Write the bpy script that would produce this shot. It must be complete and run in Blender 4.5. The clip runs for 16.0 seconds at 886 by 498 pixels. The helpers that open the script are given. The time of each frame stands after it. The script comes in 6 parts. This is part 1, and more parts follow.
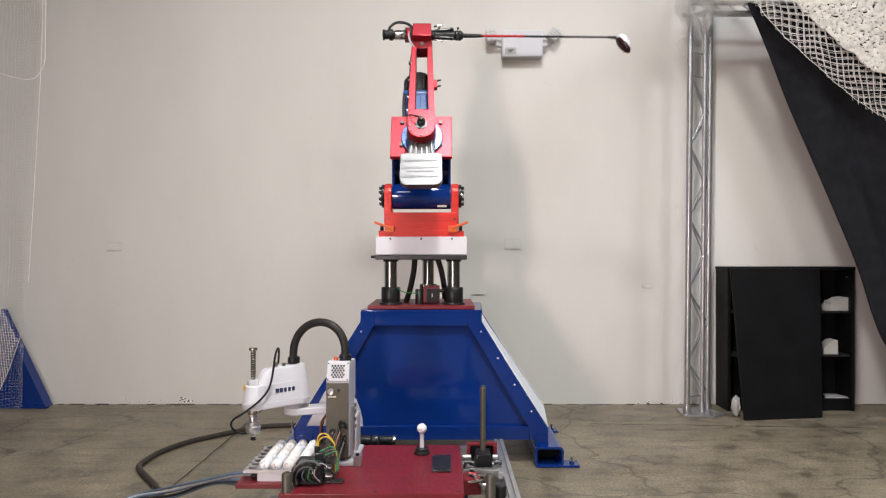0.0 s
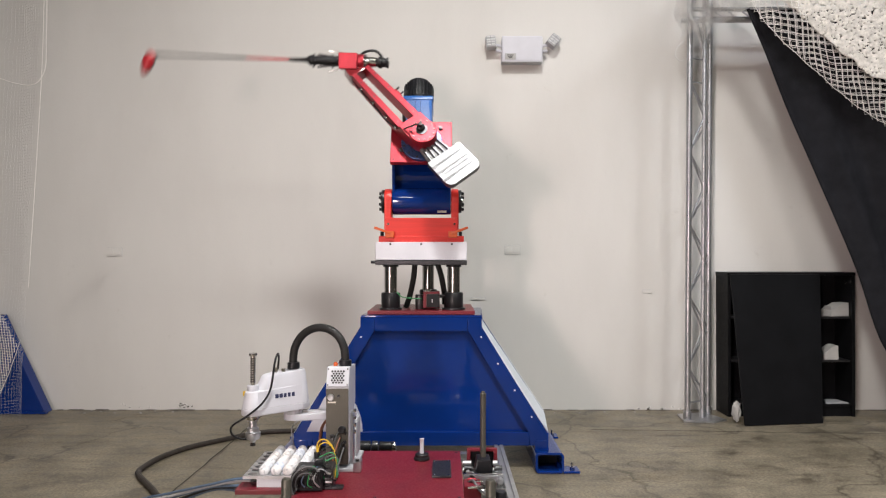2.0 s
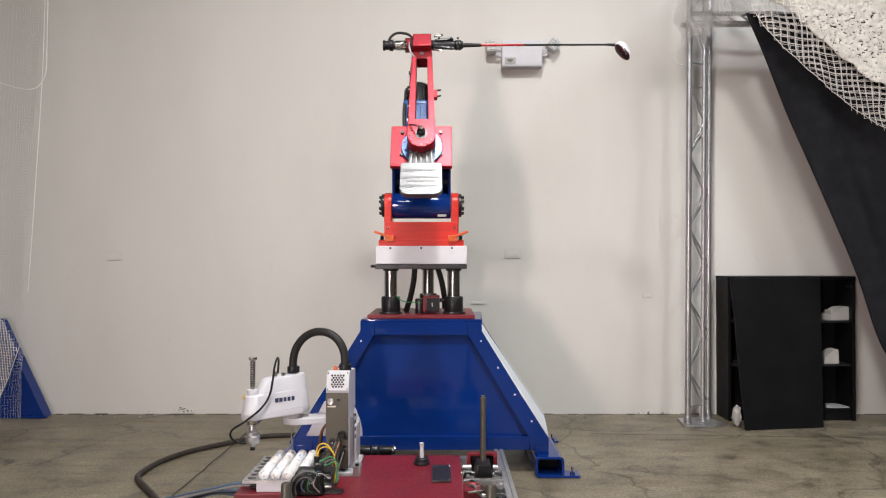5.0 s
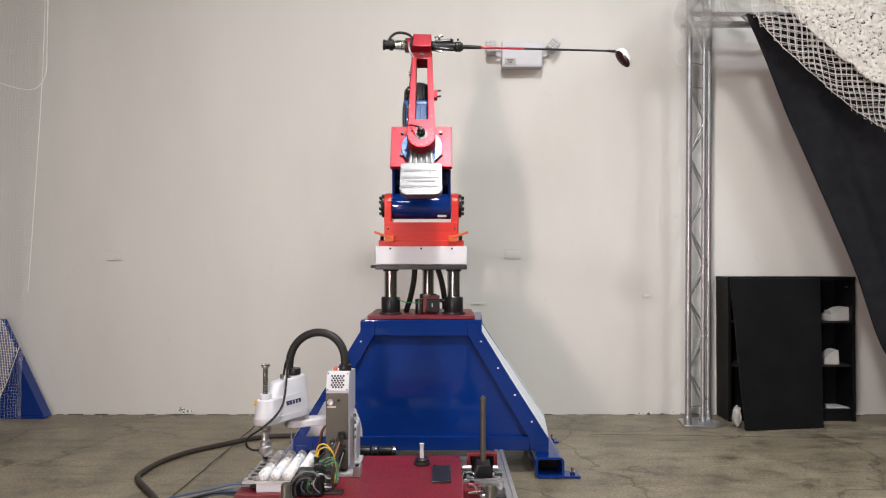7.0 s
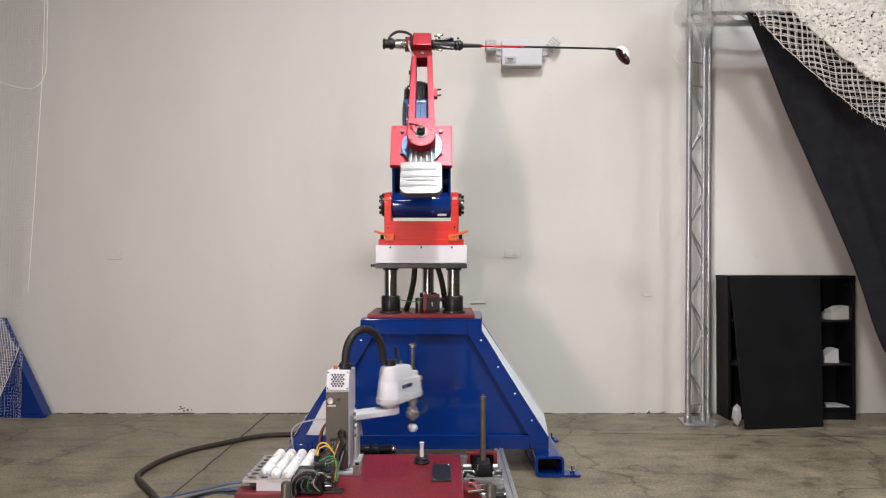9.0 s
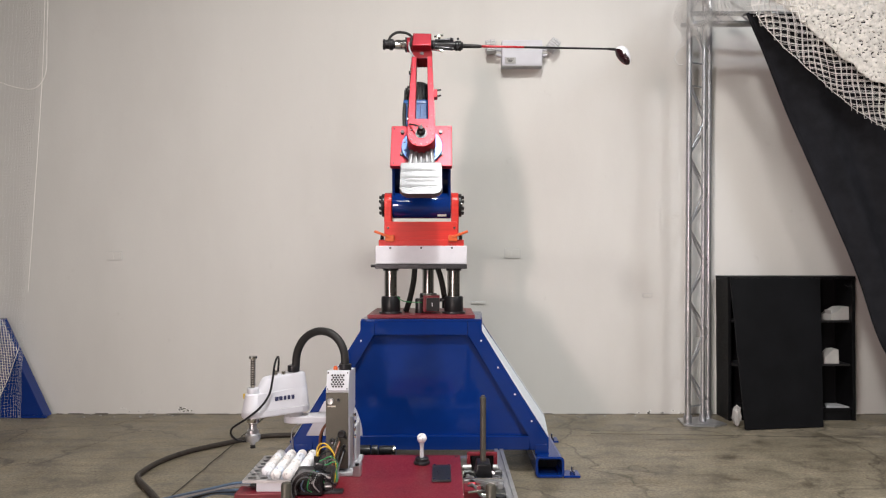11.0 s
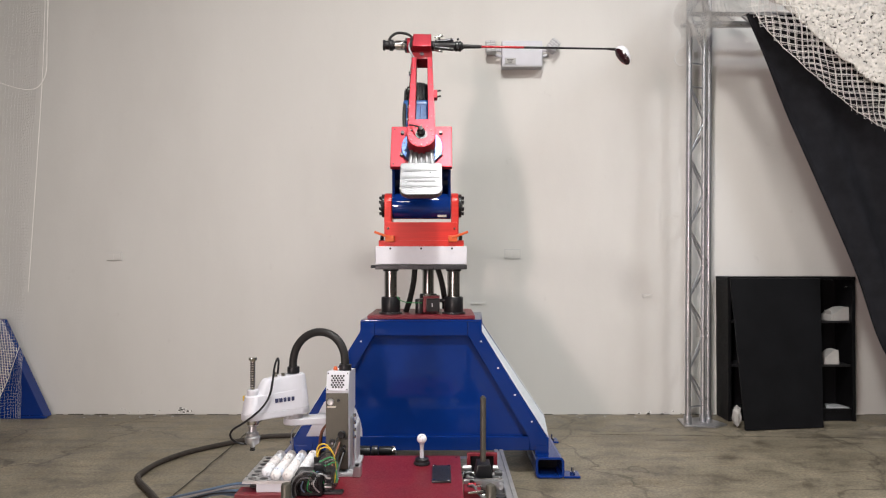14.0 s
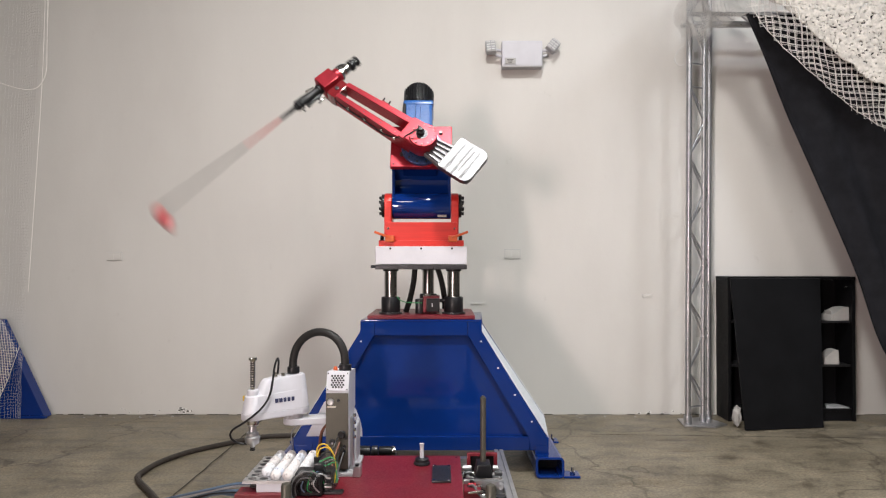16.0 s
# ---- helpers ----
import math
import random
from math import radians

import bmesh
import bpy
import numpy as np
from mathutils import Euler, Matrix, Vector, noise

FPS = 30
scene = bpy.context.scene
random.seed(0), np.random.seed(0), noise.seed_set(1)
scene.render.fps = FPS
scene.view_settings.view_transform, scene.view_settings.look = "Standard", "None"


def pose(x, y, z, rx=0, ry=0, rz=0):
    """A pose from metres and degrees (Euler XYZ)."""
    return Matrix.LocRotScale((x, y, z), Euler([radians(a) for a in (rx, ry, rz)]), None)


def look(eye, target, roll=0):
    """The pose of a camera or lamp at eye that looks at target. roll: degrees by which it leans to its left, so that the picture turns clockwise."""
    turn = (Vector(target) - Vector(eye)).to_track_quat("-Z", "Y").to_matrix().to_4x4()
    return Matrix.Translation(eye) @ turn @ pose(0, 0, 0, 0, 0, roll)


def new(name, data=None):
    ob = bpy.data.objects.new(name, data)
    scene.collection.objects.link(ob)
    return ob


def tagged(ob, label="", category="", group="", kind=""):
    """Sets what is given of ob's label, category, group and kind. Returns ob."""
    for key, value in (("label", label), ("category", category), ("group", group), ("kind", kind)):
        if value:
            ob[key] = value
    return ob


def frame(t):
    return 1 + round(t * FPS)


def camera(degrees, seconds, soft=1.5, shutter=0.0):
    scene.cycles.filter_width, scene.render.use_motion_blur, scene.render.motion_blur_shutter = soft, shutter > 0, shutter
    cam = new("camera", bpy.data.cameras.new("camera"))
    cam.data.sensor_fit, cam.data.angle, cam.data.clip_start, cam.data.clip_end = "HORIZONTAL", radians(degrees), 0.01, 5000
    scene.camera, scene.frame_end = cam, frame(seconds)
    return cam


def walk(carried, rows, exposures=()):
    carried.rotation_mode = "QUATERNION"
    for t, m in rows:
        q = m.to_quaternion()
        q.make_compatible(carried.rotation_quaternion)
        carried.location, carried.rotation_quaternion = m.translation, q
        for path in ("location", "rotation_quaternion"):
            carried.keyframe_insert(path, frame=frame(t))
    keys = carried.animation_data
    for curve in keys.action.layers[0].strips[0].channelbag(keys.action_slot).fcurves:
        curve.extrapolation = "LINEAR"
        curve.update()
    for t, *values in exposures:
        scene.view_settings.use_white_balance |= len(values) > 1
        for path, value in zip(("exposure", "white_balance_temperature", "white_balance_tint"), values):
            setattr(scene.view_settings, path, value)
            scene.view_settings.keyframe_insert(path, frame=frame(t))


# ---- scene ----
# ---- camera: stands still on a stand that tips up by under a degree ----
LENS = 65.0
cam = camera(LENS, 16.0, soft=1.2, shutter=0.5)
TILTS = [(0.0, 0.0), (0.5, 0.03), (1.0, 0.08), (1.5, 0.26), (2.0, 0.44), (2.5, 0.58), (3.0, 0.61), (3.5, 0.61), (4.0, 0.6),
         (4.2, 0.62), (6.3, 0.93), (6.5, 0.93), (7.0, 0.805), (7.5, 0.79), (8.0, 0.72), (8.5, 0.715), (9.0, 0.71), (9.2, 0.71), (11.3, 0.78),
         (11.5, 0.8), (12.5, 0.8), (14.0, 0.8), (14.5, 0.865), (15.0, 0.865), (15.5, 0.8), (16.0, 0.8)]
EYE = (0.0, 0.0, 1.19)
walk(cam, [(t, pose(*EYE, 90 + a, 0, 0)) for t, a in TILTS])

# ---- light: an open doorway behind the camera and lamps under the ceiling ----
scene.view_settings.exposure = 0.0
world = bpy.data.worlds.new("world")
scene.world = world
world.use_nodes = True
sky = world.node_tree.nodes.new("ShaderNodeTexSky")
sky.sky_type, sky.sun_disc, sky.sun_elevation, sky.sun_rotation = "NISHITA", False, radians(40), radians(200)
world.node_tree.links.new(sky.outputs[0], world.node_tree.nodes["Background"].inputs[0])
world.node_tree.nodes["Background"].inputs[1].default_value = 0.1


def area_lamp(name, m, sx, sy, watts, colour):
    data = bpy.data.lights.new(name, "AREA")
    data.shape, data.size, data.size_y, data.energy, data.color = "RECTANGLE", sx, sy, watts, colour
    ob = new(name, data)
    ob.matrix_world = m
    return ob


DOORWAY = (-3.3, -4.9, 1.25)
door_light = area_lamp("doorway_light", look(DOORWAY, (1.1, 5.0, 1.7)), 0.6, 1.3, 52, (1.0, 0.79, 0.75))
door_light.data.spread = radians(75)
CEILING = 5.2
NEUTRAL, COOL = (0.985, 0.98, 0.94), (0.87, 0.95, 1.05)
# The last two, behind the camera, are added as low-contrast fill.
LAMPS = [(0.25, 1.55, 225, 0.5, NEUTRAL), (3.8, 2.1, 98, 0.85, COOL), (2.6, -1.6, 140, 1.2, NEUTRAL), (-1.6, -1.6, 65, 1.2, NEUTRAL)]
for lx, ly, watts, size, colour in LAMPS:
    area_lamp("ceiling_lamp_light", pose(lx, ly, CEILING - 0.13), size, size, watts, colour)


# ---- materials ----
def material(name):
    m = bpy.data.materials.new(name)
    m.use_nodes = True
    nt = m.node_tree
    return m, nt, nt.nodes["Principled BSDF"]


def node(nt, kind, **values):
    n = nt.nodes.new(kind)
    for k, v in values.items():
        n.inputs[k.replace("_", " ")].default_value = v
    return n


def ramp(nt, source, stops):
    n = nt.nodes.new("ShaderNodeValToRGB")
    e = n.color_ramp.elements
    while len(e) < len(stops):
        e.new(0.5)
    for s, (p, c) in zip(e, stops):
        s.position, s.color = p, (*c, 1)
    nt.links.new(source, n.inputs[0])
    return n


def surface(name, colour, rough=0.5, metal=0.0, vary=0.15, size=12.0, bump=0.0, bump_size=200.0, coat=0.0, stretch=(1, 1, 1), rough_vary=0.1, spec=0.5):
    """A surface with drift at a large and a small scale, uneven gloss and fine relief."""
    m, nt, bsdf = material(name)
    co = nt.nodes.new("ShaderNodeTexCoord")
    mp = nt.nodes.new("ShaderNodeMapping")
    mp.inputs["Scale"].default_value = stretch
    nt.links.new(co.outputs["Object"], mp.inputs[0])
    big = node(nt, "ShaderNodeTexNoise", Scale=size, Detail=5.0, Roughness=0.6)
    nt.links.new(mp.outputs[0], big.inputs["Vector"])
    lo, hi = [tuple(min(1, c * f) for c in colour) for f in (1 - vary, 1 + vary)]
    col = ramp(nt, big.outputs["Fac"], [(0.3, lo), (0.7, hi)])
    nt.links.new(col.outputs[0], bsdf.inputs["Base Color"])
    fine = node(nt, "ShaderNodeTexNoise", Scale=bump_size, Detail=3.0)
    nt.links.new(mp.outputs[0], fine.inputs["Vector"])
    rr = ramp(nt, fine.outputs["Fac"], [(0.3, (max(0.02, rough - rough_vary),) * 3), (0.7, (min(1, rough + rough_vary),) * 3)])
    nt.links.new(rr.outputs[0], bsdf.inputs["Roughness"])
    bsdf.inputs["Metallic"].default_value = metal
    bsdf.inputs["Specular IOR Level"].default_value = spec
    bsdf.inputs["Coat Weight"].default_value = coat
    if bump:
        b = node(nt, "ShaderNodeBump", Strength=bump, Distance=0.002)
        nt.links.new(fine.outputs["Fac"], b.inputs["Height"])
        nt.links.new(b.outputs[0], bsdf.inputs["Normal"])
    return m


def wall_paint():
    m, nt, bsdf = material("cream_wall_paint")
    co = nt.nodes.new("ShaderNodeTexCoord")
    mp = nt.nodes.new("ShaderNodeMapping")
    mp.inputs["Scale"].default_value = (1, 1, 0.35)
    nt.links.new(co.outputs["Object"], mp.inputs[0])
    big = node(nt, "ShaderNodeTexNoise", Scale=1.1, Detail=6.0, Roughness=0.6)
    nt.links.new(mp.outputs[0], big.inputs["Vector"])
    col = ramp(nt, big.outputs["Fac"], [(0.25, (0.595, 0.575, 0.55)), (0.55, (0.65, 0.63, 0.605)), (0.8, (0.685, 0.665, 0.64))])
    marks = node(nt, "ShaderNodeTexNoise", Scale=7.0, Detail=8.0, Roughness=0.75)
    nt.links.new(co.outputs["Object"], marks.inputs["Vector"])
    mk = ramp(nt, marks.outputs["Fac"], [(0.24, (0.86, 0.85, 0.84)), (0.36, (1, 1, 1))])
    mix = nt.nodes.new("ShaderNodeMixRGB")
    mix.blend_type = "MULTIPLY"
    mix.inputs[0].default_value = 0.8
    nt.links.new(col.outputs[0], mix.inputs[1])
    nt.links.new(mk.outputs[0], mix.inputs[2])
    nt.links.new(mix.outputs[0], bsdf.inputs["Base Color"])
    bsdf.inputs["Roughness"].default_value = 0.62
    fine = node(nt, "ShaderNodeTexNoise", Scale=60.0, Detail=6.0)
    nt.links.new(co.outputs["Object"], fine.inputs["Vector"])
    b = node(nt, "ShaderNodeBump", Strength=0.12, Distance=0.004)
    nt.links.new(fine.outputs["Fac"], b.inputs["Height"])
    nt.links.new(b.outputs[0], bsdf.inputs["Normal"])
    return m


def concrete():
    m, nt, bsdf = material("stained_concrete")
    co = nt.nodes.new("ShaderNodeTexCoord")
    big = node(nt, "ShaderNodeTexNoise", Scale=1.3, Detail=9.0, Roughness=0.72)
    mid = node(nt, "ShaderNodeTexNoise", Scale=5.0, Detail=8.0, Roughness=0.7)
    fine = node(nt, "ShaderNodeTexNoise", Scale=70.0, Detail=4.0, Roughness=0.7)
    for n in (big, mid, fine):
        nt.links.new(co.outputs["Object"], n.inputs["Vector"])
    a = ramp(nt, big.outputs["Fac"], [(0.3, (0.15, 0.125, 0.087)), (0.55, (0.238, 0.202, 0.15)), (0.75, (0.304, 0.264, 0.20))])
    b = ramp(nt, mid.outputs["Fac"], [(0.34, (0.40, 0.38, 0.36)), (0.47, (0.88, 0.88, 0.87)), (0.66, (1.22, 1.20, 1.17))])
    c = ramp(nt, fine.outputs["Fac"], [(0.33, (0.55, 0.54, 0.53)), (0.62, (1.15, 1.15, 1.15))])
    # scuffs drawn out along the traffic
    lane = nt.nodes.new("ShaderNodeMapping")
    lane.inputs["Scale"].default_value = (0.9, 5.5, 1.0)
    lane.inputs["Rotation"].default_value = (0, 0, 0.12)
    scuff = node(nt, "ShaderNodeTexNoise", Scale=2.2, Detail=8.0, Roughness=0.75)
    nt.links.new(co.outputs["Object"], lane.inputs["Vector"])
    nt.links.new(lane.outputs["Vector"], scuff.inputs["Vector"])
    s = ramp(nt, scuff.outputs["Fac"], [(0.30, (0.42, 0.40, 0.38)), (0.44, (0.92, 0.91, 0.90)), (0.60, (1.06, 1.06, 1.06)), (0.72, (1.25, 1.24, 1.22))])
    m0 = nt.nodes.new("ShaderNodeMixRGB")
    m1 = nt.nodes.new("ShaderNodeMixRGB")
    m2 = nt.nodes.new("ShaderNodeMixRGB")
    for mx, p, q in ((m0, a, s), (m1, m0, b), (m2, m1, c)):
        mx.blend_type = "MULTIPLY"
        mx.inputs[0].default_value = 1.0
        nt.links.new(p.outputs[0], mx.inputs[1])
        nt.links.new(q.outputs[0], mx.inputs[2])
    vor = nt.nodes.new("ShaderNodeTexVoronoi")
    vor.feature = "DISTANCE_TO_EDGE"
    vor.inputs["Scale"].default_value = 0.75
    warp = node(nt, "ShaderNodeTexNoise", Scale=2.5, Detail=6.0)
    nt.links.new(co.outputs["Object"], warp.inputs["Vector"])
    add = nt.nodes.new("ShaderNodeMixRGB")
    add.blend_type = "ADD"
    add.inputs[0].default_value = 0.55
    nt.links.new(co.outputs["Object"], add.inputs[1])
    nt.links.new(warp.outputs["Color"], add.inputs[2])
    nt.links.new(add.outputs[0], vor.inputs["Vector"])
    crack = ramp(nt, vor.outputs["Distance"], [(0.0, (0.30, 0.28, 0.26)), (0.010, (1, 1, 1))])
    m3 = nt.nodes.new("ShaderNodeMixRGB")
    m3.blend_type = "MULTIPLY"
    m3.inputs[0].default_value = 0.75
    nt.links.new(m2.outputs[0], m3.inputs[1])
    nt.links.new(crack.outputs[0], m3.inputs[2])
    nt.links.new(m3.outputs[0], bsdf.inputs["Base Color"])
    r = ramp(nt, mid.outputs["Fac"], [(0.3, (0.35,) * 3), (0.7, (0.6,) * 3)])
    nt.links.new(r.outputs[0], bsdf.inputs["Roughness"])
    bp = node(nt, "ShaderNodeBump", Strength=0.25, Distance=0.003)
    nt.links.new(fine.outputs["Fac"], bp.inputs["Height"])
    nt.links.new(bp.outputs[0], bsdf.inputs["Normal"])
    return m


def glow(name, colour, strength):
    m, nt, bsdf = material(name)
    bsdf.inputs["Base Color"].default_value = (*colour, 1)
    bsdf.inputs["Emission Color"].default_value = (*colour, 1)
    bsdf.inputs["Emission Strength"].default_value = strength
    return m


def ball_cover():
    """White cover, scuffed and tinted a little differently on every ball."""
    m, nt, bsdf = material("golf_ball_cover")
    info = nt.nodes.new("ShaderNodeObjectInfo")
    tint = ramp(nt, info.outputs["Random"], [(0.0, (0.66, 0.70, 0.82)), (0.35, (0.78, 0.77, 0.79)), (0.7, (0.76, 0.73, 0.73)), (1.0, (0.68, 0.63, 0.62))])
    co = nt.nodes.new("ShaderNodeTexCoord")
    big = node(nt, "ShaderNodeTexNoise", Scale=55.0, Detail=3.0)
    nt.links.new(co.outputs["Object"], big.inputs["Vector"])
    scuff = ramp(nt, big.outputs["Fac"], [(0.33, (0.45, 0.44, 0.46)), (0.42, (1, 1, 1))])
    mix = nt.nodes.new("ShaderNodeMixRGB")
    mix.blend_type = "MULTIPLY"
    mix.inputs[0].default_value = 0.8
    nt.links.new(tint.outputs[0], mix.inputs[1])
    nt.links.new(scuff.outputs[0], mix.inputs[2])
    nt.links.new(mix.outputs[0], bsdf.inputs["Base Color"])
    bsdf.inputs["Roughness"].default_value = 0.35
    return m


WALL, CONCRETE = wall_paint(), concrete()
BLUE = surface("blue_gloss_paint", (0.0032, 0.025, 0.165), 0.07, 0, 0.12, 3, 0.0, 150, rough_vary=0.02)
RING_BLUE = surface("pale_blue_anodised_ring", (0.07, 0.12, 0.28), 0.32, 0.7, 0.08, 20, 0.02, 200)
# Lighter copy of the blue paint: top light on the motor put into colour.
LIT_MOTOR_BLUE = surface("top_lit_blue_motor_paint", (0.018, 0.10, 0.34), 0.3, 0, 0.15, 18, 0.04, 150)
RED = surface("red_anodised_aluminium", (0.33, 0.016, 0.030), 0.36, 0.5, 0.12, 20, 0.05, 300)
RED_PAINT = surface("red_satin_paint", (0.62, 0.03, 0.022), 0.38, 0.1, 0.12, 14, 0.06, 200, stretch=(0.3, 1, 5))
TABLE_RED = surface("dark_red_table_coating", (0.165, 0.010, 0.019), 0.42, 0.0, 0.22, 5, 0.1, 160)
WHITE = surface("white_enamel", (0.68, 0.67, 0.73), 0.35, 0, 0.04, 8, 0.03, 150)
# Lighter, bluer copy of the white: cool side light put into the colour.
LIT_PANEL_WHITE = surface("cool_lit_panel_enamel", (0.78, 0.82, 0.90), 0.35, 0, 0.04, 8, 0.03, 150)
WHITE_PLASTIC = surface("white_moulded_plastic", (0.57, 0.565, 0.615), 0.4, 0, 0.04, 9, 0.03, 220)
BLACK = surface("black_plastic", (0.010, 0.010, 0.012), 0.38, 0, 0.3, 15, 0.05, 240, spec=0.35)
RUBBER = surface("black_rubber", (0.018, 0.017, 0.017), 0.5, 0, 0.3, 20, 0.08, 260, spec=0.3)
CABLE_BROWN = surface("brown_black_cable_sheath", (0.034, 0.027, 0.023), 0.5, 0, 0.3, 20, 0.08, 260, spec=0.3)
DARK_STEEL = surface("dark_blued_steel", (0.07, 0.07, 0.075), 0.35, 0.8, 0.2, 20, 0.05, 200)
STEEL = surface("polished_steel", (0.55, 0.54, 0.52), 0.18, 1.0, 0.08, 20, 0.03, 200, stretch=(4, 4, 0.5))
# Darker copy of the steel, with the columns' dark reflections put into the colour.
COLUMN_STEEL = surface("steel_with_dark_reflections", (0.30, 0.29, 0.275), 0.22, 1.0, 0.05, 20, 0.0, 20, stretch=(1, 1, 0.2), rough_vary=0.03)
# Serves the neck and the painted reflection bands on the counterweight.
BAND_GREY = surface("neck_and_reflection_grey", (0.22, 0.22, 0.23), 0.55, 0.3, 0.2, 40, 0.03, 200, spec=0.2)
ALU = surface("polished_aluminium", (0.13, 0.13, 0.137), 0.42, 1.0, 0.2, 30, 0.012, 60, stretch=(0.3, 4, 4), rough_vary=0.02)
EXTRUSION = surface("clear_anodised_extrusion", (0.52, 0.52, 0.54), 0.38, 0.9, 0.08, 20, 0.04, 200)
PANEL_STEEL = surface("olive_steel_panel", (0.10, 0.094, 0.078), 0.42, 0.5, 0.1, 12, 0.04, 200)
TRUSS = surface("dull_truss_aluminium", (0.46, 0.46, 0.48), 0.36, 0.9, 0.14, 16, 0.06, 140)
BLACK_BOARD = surface("black_laminate_board", (0.0055, 0.0055, 0.0065), 0.45, 0, 0.25, 6, 0.05, 120, spec=0.14)
CLOTH = surface("black_curtain_cloth", (0.013, 0.013, 0.016), 0.85, 0, 0.3, 10, 0.25, 320, spec=0.15)
NET = surface("off_white_netting_cord", (0.84, 0.81, 0.78), 0.75, 0, 0.12, 20, 0.1, 300)
NET_CREAM = surface("cream_matted_netting", (0.60, 0.555, 0.505), 0.8, 0, 0.25, 30, 0.2, 300)
NET_GREY = surface("grey_white_netting_cord", (0.62, 0.61, 0.60), 0.75, 0, 0.12, 20, 0.1, 300)
BALL = ball_cover()
ORANGE = surface("orange_clamp_plastic", (0.62, 0.10, 0.02), 0.42, 0, 0.1, 20, 0.05, 200)
CREAM = surface("cream_plate_plastic", (0.66, 0.62, 0.54), 0.45, 0, 0.05, 10, 0.03, 200)
GREY_PLASTIC = surface("grey_plastic", (0.42, 0.42, 0.44), 0.45, 0, 0.08, 12, 0.04, 200)
# White paper greyed to carry the shade on the cabinet shelves.
PAPER = surface("shade_greyed_white_paper", (0.42, 0.41, 0.40), 0.7, 0, 0.08, 10, 0.1, 90)
PLASTER = surface("bare_white_plaster", (0.86, 0.85, 0.83), 0.9, 0, 0.1, 40, 0.1, 90)
YELLOW = surface("yellow_cable", (0.66, 0.42, 0.03), 0.5, 0, 0.1, 20)
BROWN = surface("brown_hose", (0.20, 0.07, 0.035), 0.5, 0, 0.15, 20)
WIRE_GREY = surface("dark_grey_wire", (0.12, 0.12, 0.125), 0.5, 0, 0.15, 20)
GREEN = surface("green_wire", (0.03, 0.25, 0.08), 0.5, 0, 0.15, 20)
BLUE_CABLE = surface("grey_blue_cable", (0.10, 0.15, 0.23), 0.5, 0, 0.15, 20)
INK = surface("navy_print", (0.03, 0.035, 0.09), 0.5, 0, 0.05, 20)
SHAFT_RED = surface("red_shaft_lacquer", (0.42, 0.02, 0.03), 0.25, 0.2, 0.1, 20)
CROWN_DARK = surface("dark_maroon_crown_lacquer", (0.025, 0.006, 0.010), 0.25, 0.1, 0.1, 20)
MAROON = surface("maroon_club_lacquer", (0.20, 0.015, 0.02), 0.18, 0.1, 0.1, 20, coat=0.5)
# Unseen walls and ceiling are darkened to cut bounce light and reflections.
DARK_HALL = surface("darkened_unseen_hall", (0.10, 0.097, 0.092), 0.8, 0, 0.15, 1.5, 0.1, 40)
DIRT_AND_SHADOW = surface("dark_joint_and_shadow_filler", (0.05, 0.045, 0.035), 0.9, 0, 0.3, 30, 0.3, 90)
GLASS_LENS = surface("clear_lamp_lens", (0.62, 0.62, 0.62), 0.45, 0.0, 0.1, 40, 0.3, 120)
TUBE_GLOW = glow("lamp_diffuser", (1.0, 0.95, 0.88), 9.0)
DAYLIGHT = glow("daylit_yard_backdrop", (0.95, 0.97, 1.0), 1.2)


# ---- mesh tools ----
def thing(name, label, category, m=None, group="", kind=""):
    ob = new(name)
    ob.empty_display_size = 0.05
    if m is not None:
        ob.matrix_basis = m
    return tagged(ob, label, category, group, kind)


def finish(name, bm, mat, smooth=True):
    bmesh.ops.recalc_face_normals(bm, faces=bm.faces)
    flat = []
    for f in bm.faces:
        near = [g.calc_area() for e in f.edges for g in e.link_faces if g is not f]
        flat.append(bool(near) and f.calc_area() > 5 * sum(near) / len(near))
    me = bpy.data.meshes.new(name)
    bm.to_mesh(me)
    bm.free()
    me.materials.append(mat)
    if smooth:
        me.set_sharp_from_angle(angle=radians(35))
        me.polygons.foreach_set("use_smooth", [not f for f in flat])
    return me


def part(name, bm, mat, parent, label="", kind=""):
    ob = new(name, finish(name, bm, mat))
    ob.parent = parent
    return tagged(ob, label, kind=kind)


def solo(name, bm, mat, label, category="", group="", kind="", m=None):
    ob = new(name, finish(name, bm, mat))
    if m is not None:
        ob.matrix_basis = m
    return tagged(ob, label, category, group, kind)


def box(c, s, bevel=0.004, m=None, bm=None):
    """A bevelled block with centre c and sizes s."""
    bm = bm or bmesh.new()
    one = bmesh.new()
    bmesh.ops.create_cube(one, size=1.0, matrix=Matrix.Translation(c) @ Matrix.Diagonal((*s, 1)))
    if bevel:
        bmesh.ops.bevel(one, geom=one.edges[:], offset=min(bevel, 0.3 * min(s)), segments=2, affect="EDGES", profile=0.6)
    return merge(bm, one, m)


def merge(bm, one, m=None):
    if m is not None:
        bmesh.ops.transform(one, matrix=m, verts=one.verts)
    me = bpy.data.meshes.new("t")
    one.to_mesh(me)
    one.free()
    bm.from_mesh(me)
    bpy.data.meshes.remove(me)
    return bm


